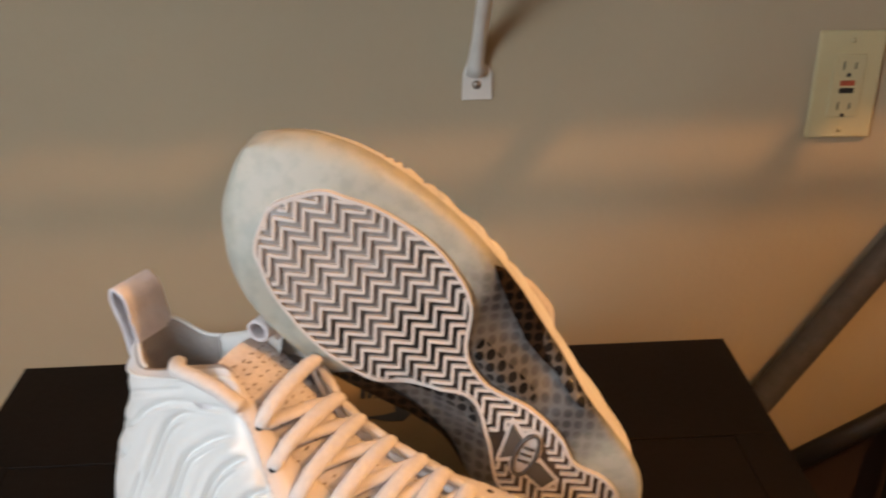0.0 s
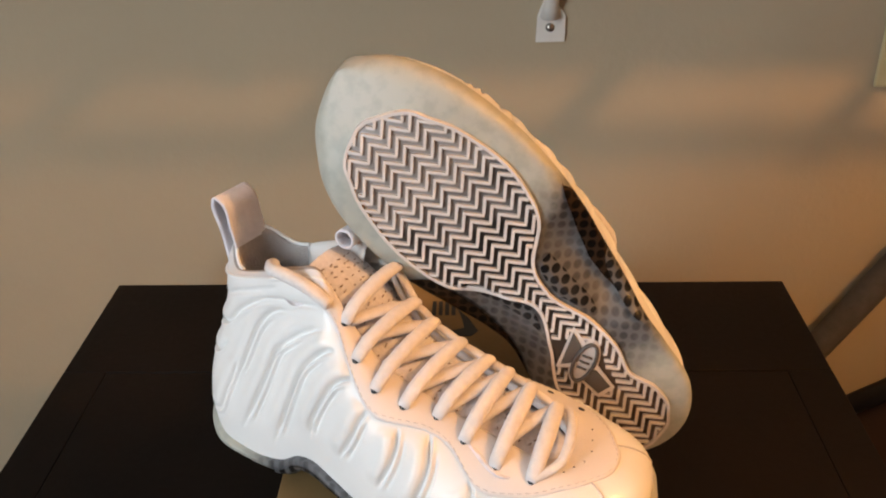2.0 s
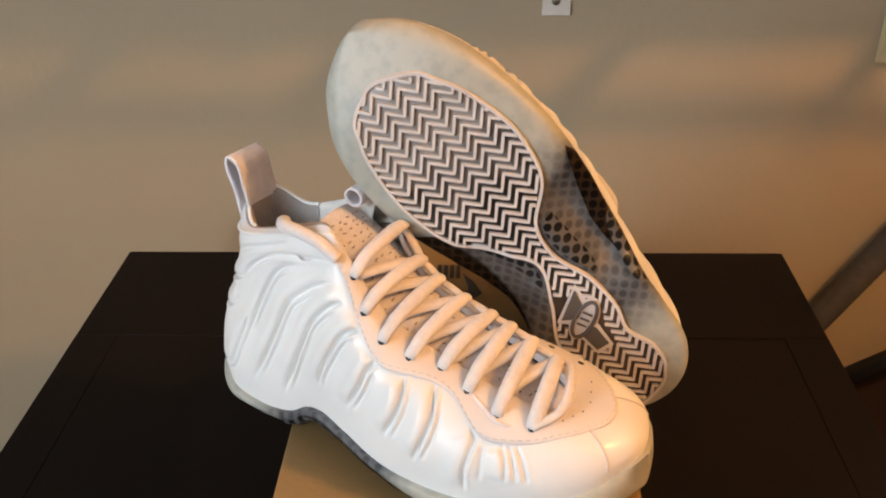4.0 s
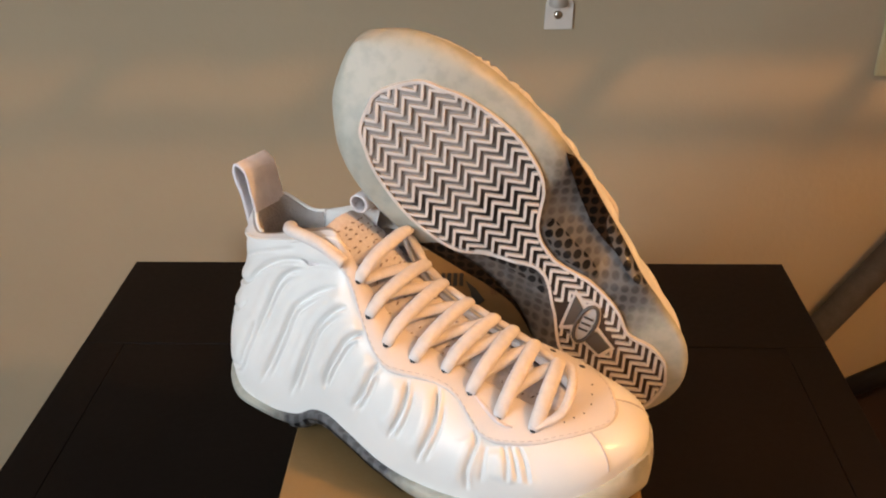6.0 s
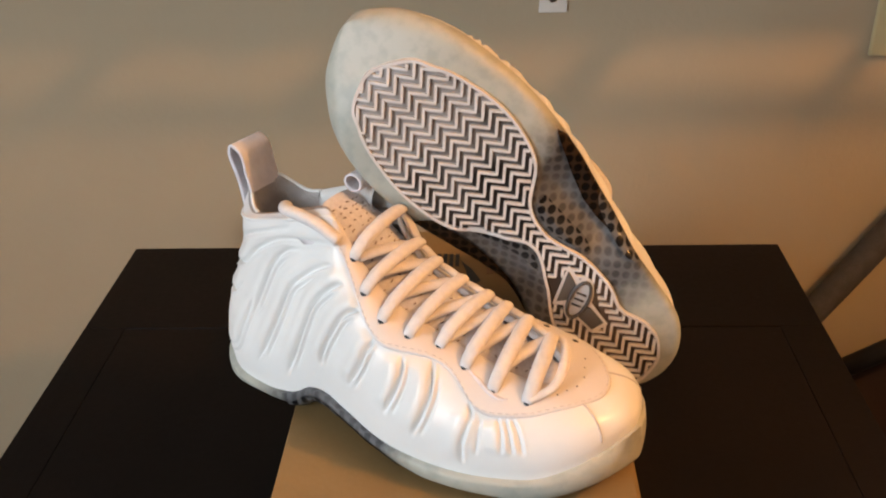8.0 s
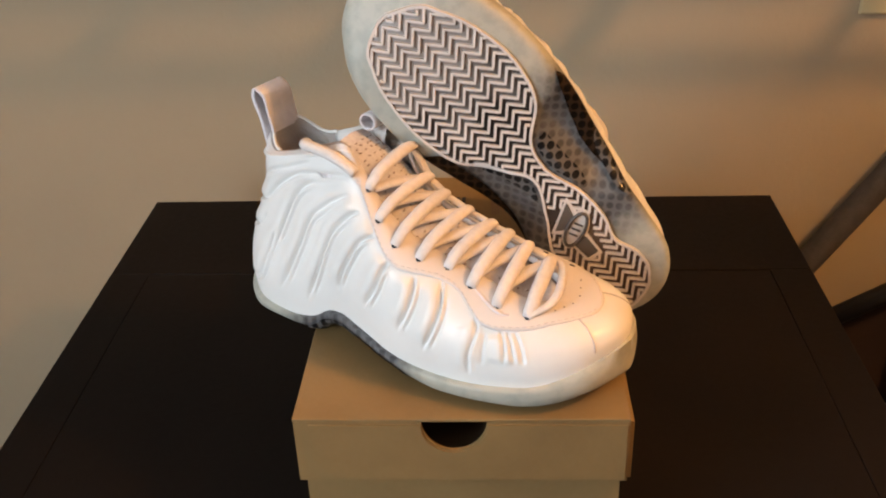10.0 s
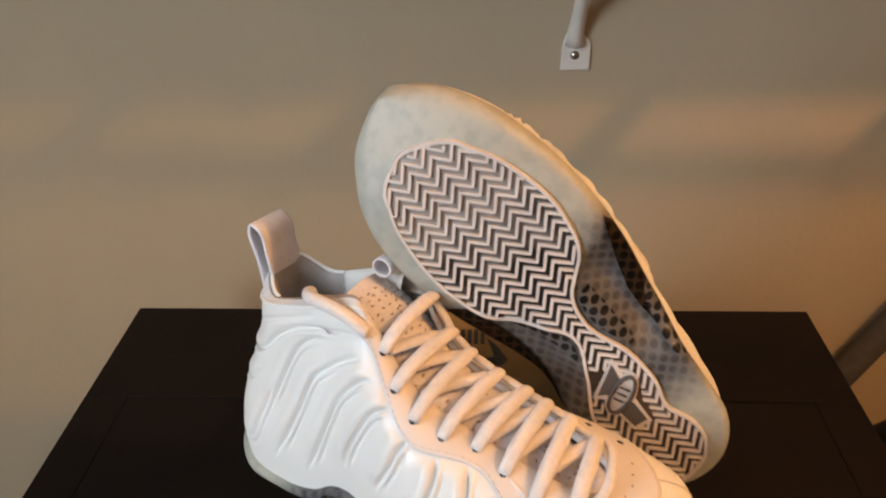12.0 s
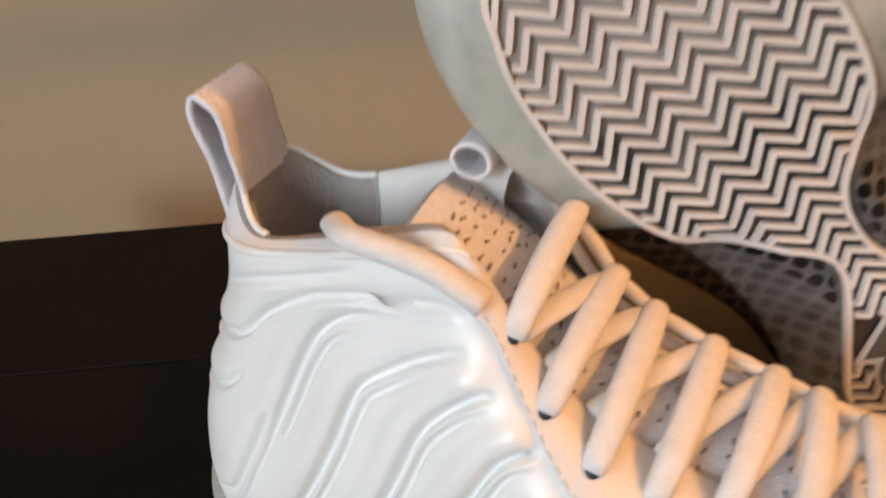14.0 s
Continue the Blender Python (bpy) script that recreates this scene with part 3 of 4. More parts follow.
# moulded creases of the foam: (q, k) from the sole upwards, the depth of the crease and of its finer companion
GROOVES = [
    ([(1.1, 0.84), (2.0, 0.91), (2.6, 0.935), (3.2, 0.952), (3.65, 0.960)], 0.0013, 0.0),
    ([(0.0, 0.63), (1.0, 0.66), (1.9, 0.73), (2.4, 0.83), (3.0, 0.89), (3.5, 0.90), (4.15, 0.87), (5.3, 0.83)], 0.0019, 0.0),
    ([(0.0, 0.42), (1.0, 0.45), (1.7, 0.51), (2.1, 0.62)], 0.0016, 0.0),
    ([(1.2, 0.08), (2.05, 0.15), (2.35, 0.31), (2.5, 0.44), (2.6, 0.54)], 0.0013, 0.0009),
    ([(2.6, 0.37), (2.7, 0.50), (2.85, 0.65), (3.0, 0.75), (3.2, 0.81), (3.5, 0.84), (3.9, 0.84)], 0.0021, 0.0014),
    ([(2.7, 0.10), (3.1, 0.25), (3.4, 0.44), (3.55, 0.58), (3.7, 0.65), (4.15, 0.69), (4.75, 0.71), (5.5, 0.74)], 0.0024, 0.0015),
    ([(3.6, 0.08), (4.0, 0.21), (4.35, 0.36), (4.6, 0.48), (5.05, 0.56), (5.6, 0.63), (6.15, 0.69)], 0.0027, 0.0015),
    ([(5.0, 0.11), (5.15, 0.23), (5.5, 0.35), (5.95, 0.48), (6.45, 0.58), (6.85, 0.66)], 0.0026, 0.0015),
    ([(6.1, 0.14), (6.65, 0.31), (6.95, 0.44), (7.35, 0.58)], 0.0025, 0.0015),
    ([(7.35, 0.16), (7.75, 0.33), (8.0, 0.48), (8.15, 0.63)], 0.0025, 0.0014),
    ([(8.1, 0.12), (8.5, 0.32), (8.75, 0.49), (8.95, 0.74)], 0.0026, 0.0014),
    ([(9.35, 0.06), (9.35, 0.20), (9.5, 0.33), (9.65, 0.45), (9.6, 0.53)], 0.0019, 0.0),
    ([(9.65, 0.15), (9.75, 0.32), (9.85, 0.44)], 0.0010, 0.0),
    ([(10.2, 0.19), (10.25, 0.37), (10.2, 0.49)], 0.0014, 0.0),
    ([(10.45, 0.20), (10.4, 0.39), (10.35, 0.50)], 0.0013, 0.0),
    ([(10.66, 0.20), (10.6, 0.41), (10.5, 0.51)], 0.0011, 0.0),
]
STAY_HALF_Q = [4.5, 4.8, 5.35, 6.1, 6.4, 6.7, 7.0, 7.2, 7.5, 7.9, 8.45, 9.0, 9.25, 9.4, 9.55, 9.7, 9.95, 10.35, 10.85, 11.55, 12.55, 13.3, 14]
STAY_HALF_K = [0.97, 0.91, 0.86, 0.83, 0.77, 0.695, 0.62, 0.58, 0.565, 0.605, 0.67, 0.715, 0.705, 0.665, 0.58, 0.505, 0.475, 0.50, 0.555, 0.63, 0.66, 0.64, 0.635]
STAY_Q = [-v for v in STAY_HALF_Q[::-1]] + STAY_HALF_Q
STAY_K = STAY_HALF_K[::-1] + STAY_HALF_K


def groove_depth(q, k, P):
    """How far the creases sink, and the foam beside them swells, at each point of the upper."""
    d = np.zeros_like(q)
    for line, deep, fine in GROOVES:
        at = np.linspace(0, len(line) - 1, 150)
        lq, lk = spline(np.arange(len(line)), np.array(line), at).T
        for sgn in (1, -1):
            L = shell(sgn * lq, lk)
            near = (q * sgn > lq.min() - 0.9) & (q * sgn < lq.max() + 0.9)
            A = P[near]
            D = (A**2).sum(1)[:, None] + (L**2).sum(1)[None] - 2 * A @ L.T
            j = D.argmin(1)
            dist = np.sqrt(np.maximum(D[np.arange(len(j)), j], 0))
            dq, dk = np.gradient(lq) * 0.022, np.gradient(lk) * 0.10
            side = (q[near] * sgn - lq[j]) * 0.022 * dk[j] - (k[near] - lk[j]) * 0.10 * dq[j]
            w = np.sign(side) * dist
            t = j / 149.0
            fade = np.clip(t / 0.20, 0, 1) * np.clip((1 - t) / 0.20, 0, 1)
            fade = fade * fade * (3 - 2 * fade)
            fade = fade if line[0][0] else np.clip((1 - t) / 0.14, 0, 1)
            short = np.clip((t - 0.10) / 0.10, 0, 1) * np.clip((0.80 - t) / 0.14, 0, 1)
            d[near] += fade * 1.55 * deep * (0.50 * np.exp(-((w + 0.0055) / 0.0046) ** 2) - np.exp(-(w / 0.00125) ** 2) + 0.25 * np.exp(-((w - 0.0022) / 0.0012) ** 2)) \
                - short * 1.5 * fine * np.exp(-((w - 0.0042) / 0.0011) ** 2)
    return d


def foam_points(q, k):
    """The foam with its creases; q and k are grids."""
    P = shell(q, k)
    N = grid_normals(P)
    return P + N * groove_depth(q, k, P)[..., None], N


def on_shell(q, k, off):
    """Points just above the upper."""
    q, k = np.asarray(q, float), np.asarray(k, float)
    e = 1e-3
    P = shell(q, k)
    N = np.cross(shell(q + e, k) - P, shell(q, np.minimum(k + e, 1.0)) - shell(q, np.minimum(k + e, 1.0) - e))
    N /= np.linalg.norm(N, axis=-1, keepdims=True) + 1e-12
    c = np.array([0.15, 0, 0.03])
    N = np.where(((P - c) * N).sum(-1, keepdims=True) < 0, -N, N)
    return P + N * off


# the leaning shoe is pressed slimmer
SLIM = 0.87
# edges of the sole and of its tread, along x
TREAD_X = [0.008, 0.012, 0.021, 0.038, 0.057, 0.073, 0.097, 0.126, 0.145, 0.160, 0.184, 0.216, 0.241, 0.256, 0.262]
TREAD_OUT = [-0.010, 0.002, 0.012, 0.016, 0.010, 0.014, 0.013, 0.005, 0.010, 0.026, 0.034, 0.031, 0.020, 0.006, -0.010]
TREAD_IN = [-0.014, -0.023, -0.029, -0.030, -0.029, -0.028, -0.015, -0.006, -0.022, -0.034, -0.042, -0.043, -0.037, -0.027, -0.014]
TREAD_OUT, TREAD_IN = [v / SLIM for v in TREAD_OUT], [v / SLIM for v in TREAD_IN]


def sole_edges(x, grow=0.0):
    """The outer and inner edge of the sole at x, grown outwards."""
    f = np.linspace(-14, 14, 801)
    px, py = spline(Q, round_shoe(FOOT_X, FOOT_X), f), spline(Q, round_shoe(FOOT_OUT, FOOT_IN), f)
    tx, ty = np.gradient(px), np.gradient(py)
    ln = np.hypot(tx, ty) + 1e-12
    px, py = px - grow * ty / ln, py + grow * tx / ln
    h = 400
    px[0] = px[-1] = max(px[0], px[-1])
    o = np.interp(x, np.maximum.accumulate(px[h:]), py[h:])
    i = np.interp(x, np.maximum.accumulate(px[h::-1]), py[h::-1])
    return o, i


def sole_form(x):
    """Edges, underside and wall height of the sole at x."""
    x = np.asarray(x, float)
    o, i = sole_edges(x, 0.0038)
    bottom = np.where(x > 0.235, 6.0 * (x - 0.235) ** 2, 0) + np.where(x < 0.030, 4.0 * (0.030 - x) ** 2, 0)
    mid = np.maximum(spline(HEM_X, HEM_Z, np.clip(x, 0, 0.295)) - 0.002 - 0.008 * np.clip((x - 0.245) / 0.03, 0, 1), bottom + 0.006)
    return o, i, bottom, mid


def arch(x, y):
    """How far the shank between heel and ball is lifted."""
    lift = np.clip((x - 0.084) / 0.02, 0, 1) * np.clip((0.164 - x) / 0.03, 0, 1)
    out = np.clip((np.abs(y) - 0.016) / 0.016, 0, 1)
    return 0.0105 * lift * lift * (3 - 2 * lift) * out


def sole_z(x, y):
    o, i, b, m = sole_form(np.asarray(x, float))
    c, h = (o + i) / 2, (o - i) / 2
    eta = np.clip(np.abs((y - c) / np.maximum(h, 1e-5)), 0, 1)
    bev = np.clip((x - 0.060) / 0.03, 0, 1) * np.clip((0.185 - x) / 0.03, 0, 1)
    toe = np.clip((x - 0.235) / 0.035, 0, 1)
    return m - (m - b) * (1 - eta ** (13.0 - 9.5 * bev - 7.5 * toe)) ** (0.34 + 0.28 * bev + 0.10 * toe) + arch(x, y) * (1 - eta**6)


def sole_mesh(x0, x1, n, eta=44):
    s = np.linspace(0, np.pi, n)
    x = x0 + (x1 - x0) * (0.5 - 0.5 * np.cos(s))
    a = np.linspace(-1, 1, eta)
    a = np.sign(a) * np.abs(np.sin(a * np.pi / 2)) ** 0.85
    o, i, b, m = sole_form(x)
    c, h = (o + i) / 2, (o - i) / 2
    y = c[:, None] + h[:, None] * a[None]
    X = np.repeat(x[:, None], eta, 1)
    low = np.stack([X, y, sole_z(X, y)], -1)
    top_z = spline(HEM_X, HEM_Z, np.clip(x, 0, 0.295))
    # the wall goes on up to the foam, and closes beneath it
    inw = 0.0006 + 0.0026 * np.clip((x - 0.245) / 0.03, 0, 1)
    wall_o = np.stack([x, c + np.maximum(h - inw, 0), top_z + 0.0005], -1)[:, None]
    wall_i = np.stack([x, c - np.maximum(h - inw, 0), top_z + 0.0005], -1)[:, None]
    cover_o = np.stack([x, c + h * 0.80, top_z + 0.001], -1)[:, None]
    cover_i = np.stack([x, c - h * 0.80, top_z + 0.001], -1)[:, None]
    G = np.concatenate([low, wall_o, cover_o, cover_i, wall_i], 1)
    # both tips are closed
    for j, step in ((0, -0.0004), (-1, 0.0004)):
        tip = np.repeat(G[j].mean(0)[None, None], G.shape[1], 1) + np.array([step, 0, 0])
        G = np.concatenate([tip, G] if j == 0 else [G, tip], 0)
    return mended(sheet(G, closed_v=True))


def flipped(me, side):
    """Mirrors a mesh to the other foot, or presses it slimmer."""
    if side:
        bm = bmesh.new()
        bm.from_mesh(me) if isinstance(me, bpy.types.Mesh) else None
        if not isinstance(me, bpy.types.Mesh):
            bm.free()
            bm = me
        bmesh.ops.scale(bm, vec=(1, -1 if side < 0 else SLIM, 1), verts=bm.verts)
        if side > 0:
            for v in bm.verts:
                v.co.x += 0.22 * max(0.0, v.co.x - 0.263)
        if side < 0:
            bmesh.ops.reverse_faces(bm, faces=bm.faces)
        return bm
    return me


ZIG, STEP = 0.0143 / SLIM, 0.00605


def zigzag(y):
    """Chevron line: how far it runs towards the toe at y."""
    p = (y / ZIG) % 1.0
    return 0.0075 * (np.abs(p - 0.5) * 2 - 0.5)


def tread_runs(spare):
    """The chevron lines inside the tread's border, each a list of (x, y); spare(x, y) is kept free."""
    ys = np.arange(-0.047 / SLIM, 0.040 / SLIM, ZIG / 14)
    runs = []
    for k in range(-3, 50):
        x = k * STEP + zigzag(ys)
        o, i = spline(TREAD_X, TREAD_OUT, np.clip(x, 0.008, 0.262)), spline(TREAD_X, TREAD_IN, np.clip(x, 0.008, 0.262))
        ok = (x > 0.010) & (x < 0.260) & (ys < o - 0.0006) & (ys > i + 0.0006) & ~spare(x, ys)
        run = []
        for j in range(len(ys) + 1):
            if j < len(ys) and ok[j]:
                run.append((x[j], ys[j]))
            elif run:
                if len(run) > 4:
                    runs.append(np.array(run))
                run = []
    return runs


def ridge(bm, run, top=0.00085, foot=0.00105, high=0.0028, base=0.0004):
    T = np.gradient(run, axis=0)
    T /= np.linalg.norm(T, axis=1, keepdims=True) + 1e-12
    N = np.stack([-T[:, 1], T[:, 0]], -1)
    z = sole_z(run[:, 0], run[:, 1])
    rings = []
    for off, dz in ((-foot, base), (-top, -high), (top, -high), (foot, base)):
        p = run + N * off
        rings.append([bm.verts.new((p[j, 0], p[j, 1], z[j] + dz)) for j in range(len(run))])
    for a, b in zip(rings[:-1], rings[1:]):
        for j in range(len(run) - 1):
            f = bm.faces.new((a[j], a[j + 1], b[j + 1], b[j]))
            f.smooth = False
    for j in (0, -1):
        bm.faces.new([r[j] for r in rings])


LACE_Q = [6.45, 6.95, 7.55, 8.35, 9.15, 9.65, 10.2, 10.95]
FAR_Q = [6.5, 7.6, 8.25, 8.95, 9.55, 9.95, 10.45, 11.15]
LACE_K = [0.91, 0.78, 0.72, 0.77, 0.85, 0.78, 0.69, 0.69]


FOAM = {}


def shoe(name, m, side, label):
    e = empty(name, m, label, "shoe", "pair of sneakers")
    P = lambda nm, me, mat, parent=e, lb="", smooth=True: part(nm, flipped(me, side), mat, parent, lb, smooth)

    # foam upper
    q, k = np.meshgrid(np.linspace(-14, 14, 1000), np.linspace(0, 1, 100), indexing="ij")
    if not FOAM:
        FOAM["upper"] = foam_points(q, k)[0]
    pts = FOAM["upper"]
    upper = P("upper", sheet(pts), FOAM_WHITE, lb="glossy white moulded foam upper with wavy ribs")
    # collar: rolled edge and soft lining
    qc = np.linspace(-5.6, 5.6, 120)
    edge = shell(qc, np.ones_like(qc))
    inward = np.stack([0.070 - edge[:, 0], -0.008 - edge[:, 1], 0 * qc], -1)
    inward /= np.linalg.norm(inward, axis=1, keepdims=True)
    up = np.array([0, 0, 1.0])
    # a soft sleeve stands above the foam round the heel
    rise = (0.0140 * np.exp(-((qc + 0.2) / np.where(qc < -0.2, 2.2, 1.45)) ** 4))[:, None]
    prof = [(0.0004, -0.010, 0), (0.0002, 0.000, 0.15), (0.0022, 0.001, 0.72), (0.0048, 0.0024, 0.98), (0.0076, 0.0030, 1), (0.0104, 0.0000, 1), (0.0120, -0.008, 0.8), (0.0115, -0.024, 0.4), (0.008, -0.050, 0), (0.006, -0.075, 0)]
    lining = np.stack([edge + inward * a + up * (b + rise * c) for a, b, c in prof], 1)
    soft = (qc > -2.6) & (qc < 5.6)
    P("heel_sleeve", sheet(lining[soft][:, :4]), STAY_WHITE, lb="off-white edge of the inner sleeve")
    P("collar_lining", sheet(lining[soft][:, 3:]), LINING_GREY, lb="soft grey padded collar lining")
    rim = (qc > -2.6) & (qc < 1.95)
    P("sleeve_piping", tube(lining[rim][:, 4], 0.0011, 8), FOAM_WHITE, lb="white piping on the rim of the sleeve")
    P("collar_panel", sheet(lining[qc < -2.45]), FOAM_WHITE, upper)
    qb = np.linspace(-5.3, 5.3, 120)
    P("collar_binding", tube(on_shell(qb, np.full_like(qb, 0.995), 0.0000), 0.0013, 8, caps=True), FOAM_WHITE, upper)
    # insole deep in the shoe
    ins = np.array([[(x, y, 0.034 + 0.006 * (x / 0.2)) for y in np.linspace(sole_edges(x)[1] + 0.008, sole_edges(x)[0] - 0.008, 6)] for x in np.linspace(0.015, 0.22, 20)])
    P("insole", sheet(ins), LINING_GREY)

    # eyestay laid over the foam
    qs = np.linspace(-14, 14, 420)
    keep = np.abs(qs) >= 4.5
    for half in (qs[keep & (qs > 0)], qs[keep & (qs < 0)]):
        kk = np.clip(spline(STAY_Q, STAY_K, half), 0.4, 0.985)
        r = np.linspace(0, 1, 22)
        G = [on_shell(half, kk, 0.0002)] + [on_shell(half, kk + (1.0 - kk) * s, 0.0013 if j else 0.0010) for j, s in enumerate(r)]
        inner = on_shell(half, np.ones_like(half), 0.0)
        G += [inner + np.array([0, 0, -0.001]), inner + np.array([0, 0, -0.004])]
        stay = P("eyestay", sheet(np.stack(G, 1)), STAY_WHITE, lb="matte off-white eyestay with punched holes")
        # a row of stitches along its edge
        dash = []
        L = np.r_[0, np.cumsum(np.linalg.norm(np.diff(on_shell(half, kk, 0), axis=0), axis=1))]
        for s in np.arange(0.004, L[-1] - 0.004, 0.0042):
            ss = np.linspace(s, s + 0.0024, 4)
            hq = np.interp(ss, L, half)
            hk = np.clip(spline(STAY_Q, STAY_K, hq) + 0.030, 0, 1)
            dash.append(tube(on_shell(hq, hk, 0.0014), 0.00022, 5))
        P("stitching", joined(dash), STITCH, stay)["kind"] = "stuff"
        # vent holes in front of the laces
        sg = 1 if half.mean() > 0 else -1
        for hq, hk in ((12.05, 0.82), (12.65, 0.855), (13.45, 0.86)):
            c = on_shell(np.array([sg * hq]), np.array([hk]), 0.0013)[0]
            P("vent_hole", tube([c - up * 0.0006, c + up * 0.0004], 0.00045, 8, up=(1, 0, 0)), EYELET_DARK, stay)
    # toe seam
    kt = np.linspace(0.17, 0.675, 24)
    for sg in (1, -1):
        P("toe_seam", tube(on_shell(sg * (12.42 + 0.36 * kt), kt, 0.0001), 0.0005, 6), STITCH, upper)

    # small tick on the outer side
    sq = np.linspace(0, 1, 26)
    tq = 9.75 + 0.75 * sq
    tk = 0.78 - 0.135 * np.sin(sq * np.pi * 0.66) ** 1.2
    P("side_mark", tube(on_shell(tq, tk, 0.0013), 0.0016 * np.sin(np.pi * (0.06 + 0.90 * sq)) ** 0.8 + 0.0002, 8, flat=0.5), WEBBING, upper, "small pale tick mark")

    # tongue
    ts = np.linspace(0, 1, 46)
    tx = spline([0, 0.2, 0.45, 0.7, 0.88, 1], [0.238, 0.200, 0.152, 0.117, 0.098, 0.086], ts)
    tz = spline([0, 0.2, 0.45, 0.7, 0.88, 1], [0.0525, 0.0655, 0.0825, 0.106, 0.120, 0.127], ts)
    tw = spline([0, 0.2, 0.5, 0.8, 1], [0.020, 0.0265, 0.0270, 0.028, 0.027], ts)
    tv = np.linspace(-1, 1, 25)
    front = np.stack([np.repeat(tx[:, None], 25, 1) + 0.004 * (tv**2)[None] * -1, tw[:, None] * tv[None] - 0.0035, tz[:, None] - 0.0095 * (tv**2)[None] - 0.002 * tv[None]], -1)
    back = front[:, ::-1] + np.array([-0.004, 0, -0.004])
    tongue = P("tongue", mended(sheet(np.concatenate([front, back], 1), closed_v=True)), TONGUE_MESH, lb="pale pinkish mesh tongue with a printed pattern")
    bars = []
    rng = random.Random(4)
    for row in range(26):
        for col in range(9):
            s, v = 0.08 + 0.034 * row + rng.uniform(-0.006, 0.006), -0.82 + 0.205 * col + rng.uniform(-0.05, 0.05)
            c = np.array([np.interp(s, ts, tx) - 0.004 * v * v, np.interp(s, ts, tw) * v - 0.0035, np.interp(s, ts, tz) - 0.0095 * v * v - 0.002 * v])
            dirn = np.array([np.interp(s + 0.01, ts, tx) - np.interp(s, ts, tx), 0, np.interp(s + 0.01, ts, tz) - np.interp(s, ts, tz)])
            dirn /= np.linalg.norm(dirn)
            upn = np.cross(dirn, [0, 1, 0])
            upn = upn if upn[2] > 0 else -upn
            ln = rng.uniform(0.0010, 0.0024)
            bars.append(tube([c + upn * 0.0004, c + upn * 0.0004 + np.array([0, ln, 0]) + dirn * rng.uniform(-0.001, 0.001)], 0.00045, 5, up=tuple(dirn)))
    P("tongue_print", joined(bars), PRINT_GREY, tongue)["kind"] = "stuff"
    a = np.linspace(0, 2 * np.pi, 40, endpoint=False)
    ring = np.stack([np.stack([0.093 + 0.0063 * np.cos(a), np.full_like(a, y), 0.1325 + 0.0058 * np.sin(a)], -1) for y in np.linspace(-0.029, -0.015, 8)], 1)
    ring_in = np.stack([np.stack([0.093 + 0.0050 * np.cos(a), np.full_like(a, y), 0.1325 + 0.0045 * np.sin(a)], -1) for y in np.linspace(-0.015, -0.029, 8)], 1)
    P("tongue_loop", mended(sheet(np.concatenate([ring, ring_in], 1), closed_u=True, closed_v=True)), WEBBING, tongue, "small off-white webbing loop")

    # heel pull tab
    s = np.linspace(0, 1, 60)
    cx = spline([0, 0.22, 0.42, 0.5, 0.58, 0.78, 1], [0.0210, 0.0180, 0.0130, 0.0150, 0.0205, 0.0248, 0.0275], s)
    cz = spline([0, 0.22, 0.42, 0.5, 0.58, 0.78, 1], [0.109, 0.1255, 0.1425, 0.1470, 0.1445, 0.1305, 0.1185], s)
    path = np.stack([cx, cz], -1)
    Tn = np.gradient(path, axis=0)
    Tn /= np.linalg.norm(Tn, axis=1, keepdims=True)
    Nn = np.stack([-Tn[:, 1], Tn[:, 0]], -1)
    yy = np.linspace(0.003, -0.023, 14)
    rib = 0.00018 * np.cos(np.arange(14) * np.pi)
    outer = np.stack([np.stack([cx + Nn[:, 0] * (0.0009 + b), np.full_like(cx, y), cz + Nn[:, 1] * (0.0009 + b)], -1) for y, b in zip(yy, rib)], 1)
    inner = np.stack([np.stack([cx - Nn[:, 0] * 0.0009, np.full_like(cx, y), cz - Nn[:, 1] * 0.0009], -1) for y in yy[::-1]], 1)
    P("pull_tab", mended(sheet(np.concatenate([outer, inner], 1), closed_v=True)), WEBBING, lb="ribbed pale grey webbing pull tab")

    # laces, crossing from eyelet to eyelet
    eye = {}
    for sg in (1, -1):
        for j, lq in enumerate(LACE_Q):
            lk = LACE_K[j]
            c = on_shell(np.array([sg * lq]), np.array([lk]), 0.0012)[0]
            eye[sg, j] = c
            out = on_shell(np.array([sg * lq]), np.array([lk]), 0.004)[0] - c
            out /= np.linalg.norm(out)
            P("eyelet", tube([c - out * 0.0008, c + out * 0.0005], 0.0019, 12, up=(1, 0, 0.1)), EYELET_DARK)
    def lace(p0, p1, high, wide=0.0043, lift=0.0005):
        s = np.linspace(0, 1, 26)
        line = p0 + (p1 - p0) * s[:, None]
        n = np.array([0.25, 0, 0.97])
        bow = np.sin(np.pi * s) ** 0.6
        return tube(line + n * (high * bow + lift * np.clip(s * 6, 0, 1))[:, None], wide * (0.70 + 0.30 * np.clip(np.sin(np.pi * s), 0, 1) ** 0.35), 12, flat=0.66, up=(0.25, 0, 0.97))
    far = [on_shell(np.array([-lq]), np.array([0.99]), 0.0035)[0] for lq in FAR_Q]
    for j in range(len(LACE_Q)):
        P("lace", lace(eye[1, j], far[j], 0.0050, lift=0.0035), LACE_WHITE, lb="off-white flat cotton lace")
        if j:
            P("lace", lace(far[j], on_shell(np.array([0.5 * (LACE_Q[j - 1] + LACE_Q[j])]), np.array([0.97]), 0.001)[0], 0.0030, 0.0038), LACE_WHITE, lb="off-white flat cotton lace")
            P("lace", lace(far[j - 1], far[j], 0.0008, 0.0028), LACE_WHITE, lb="off-white flat cotton lace")
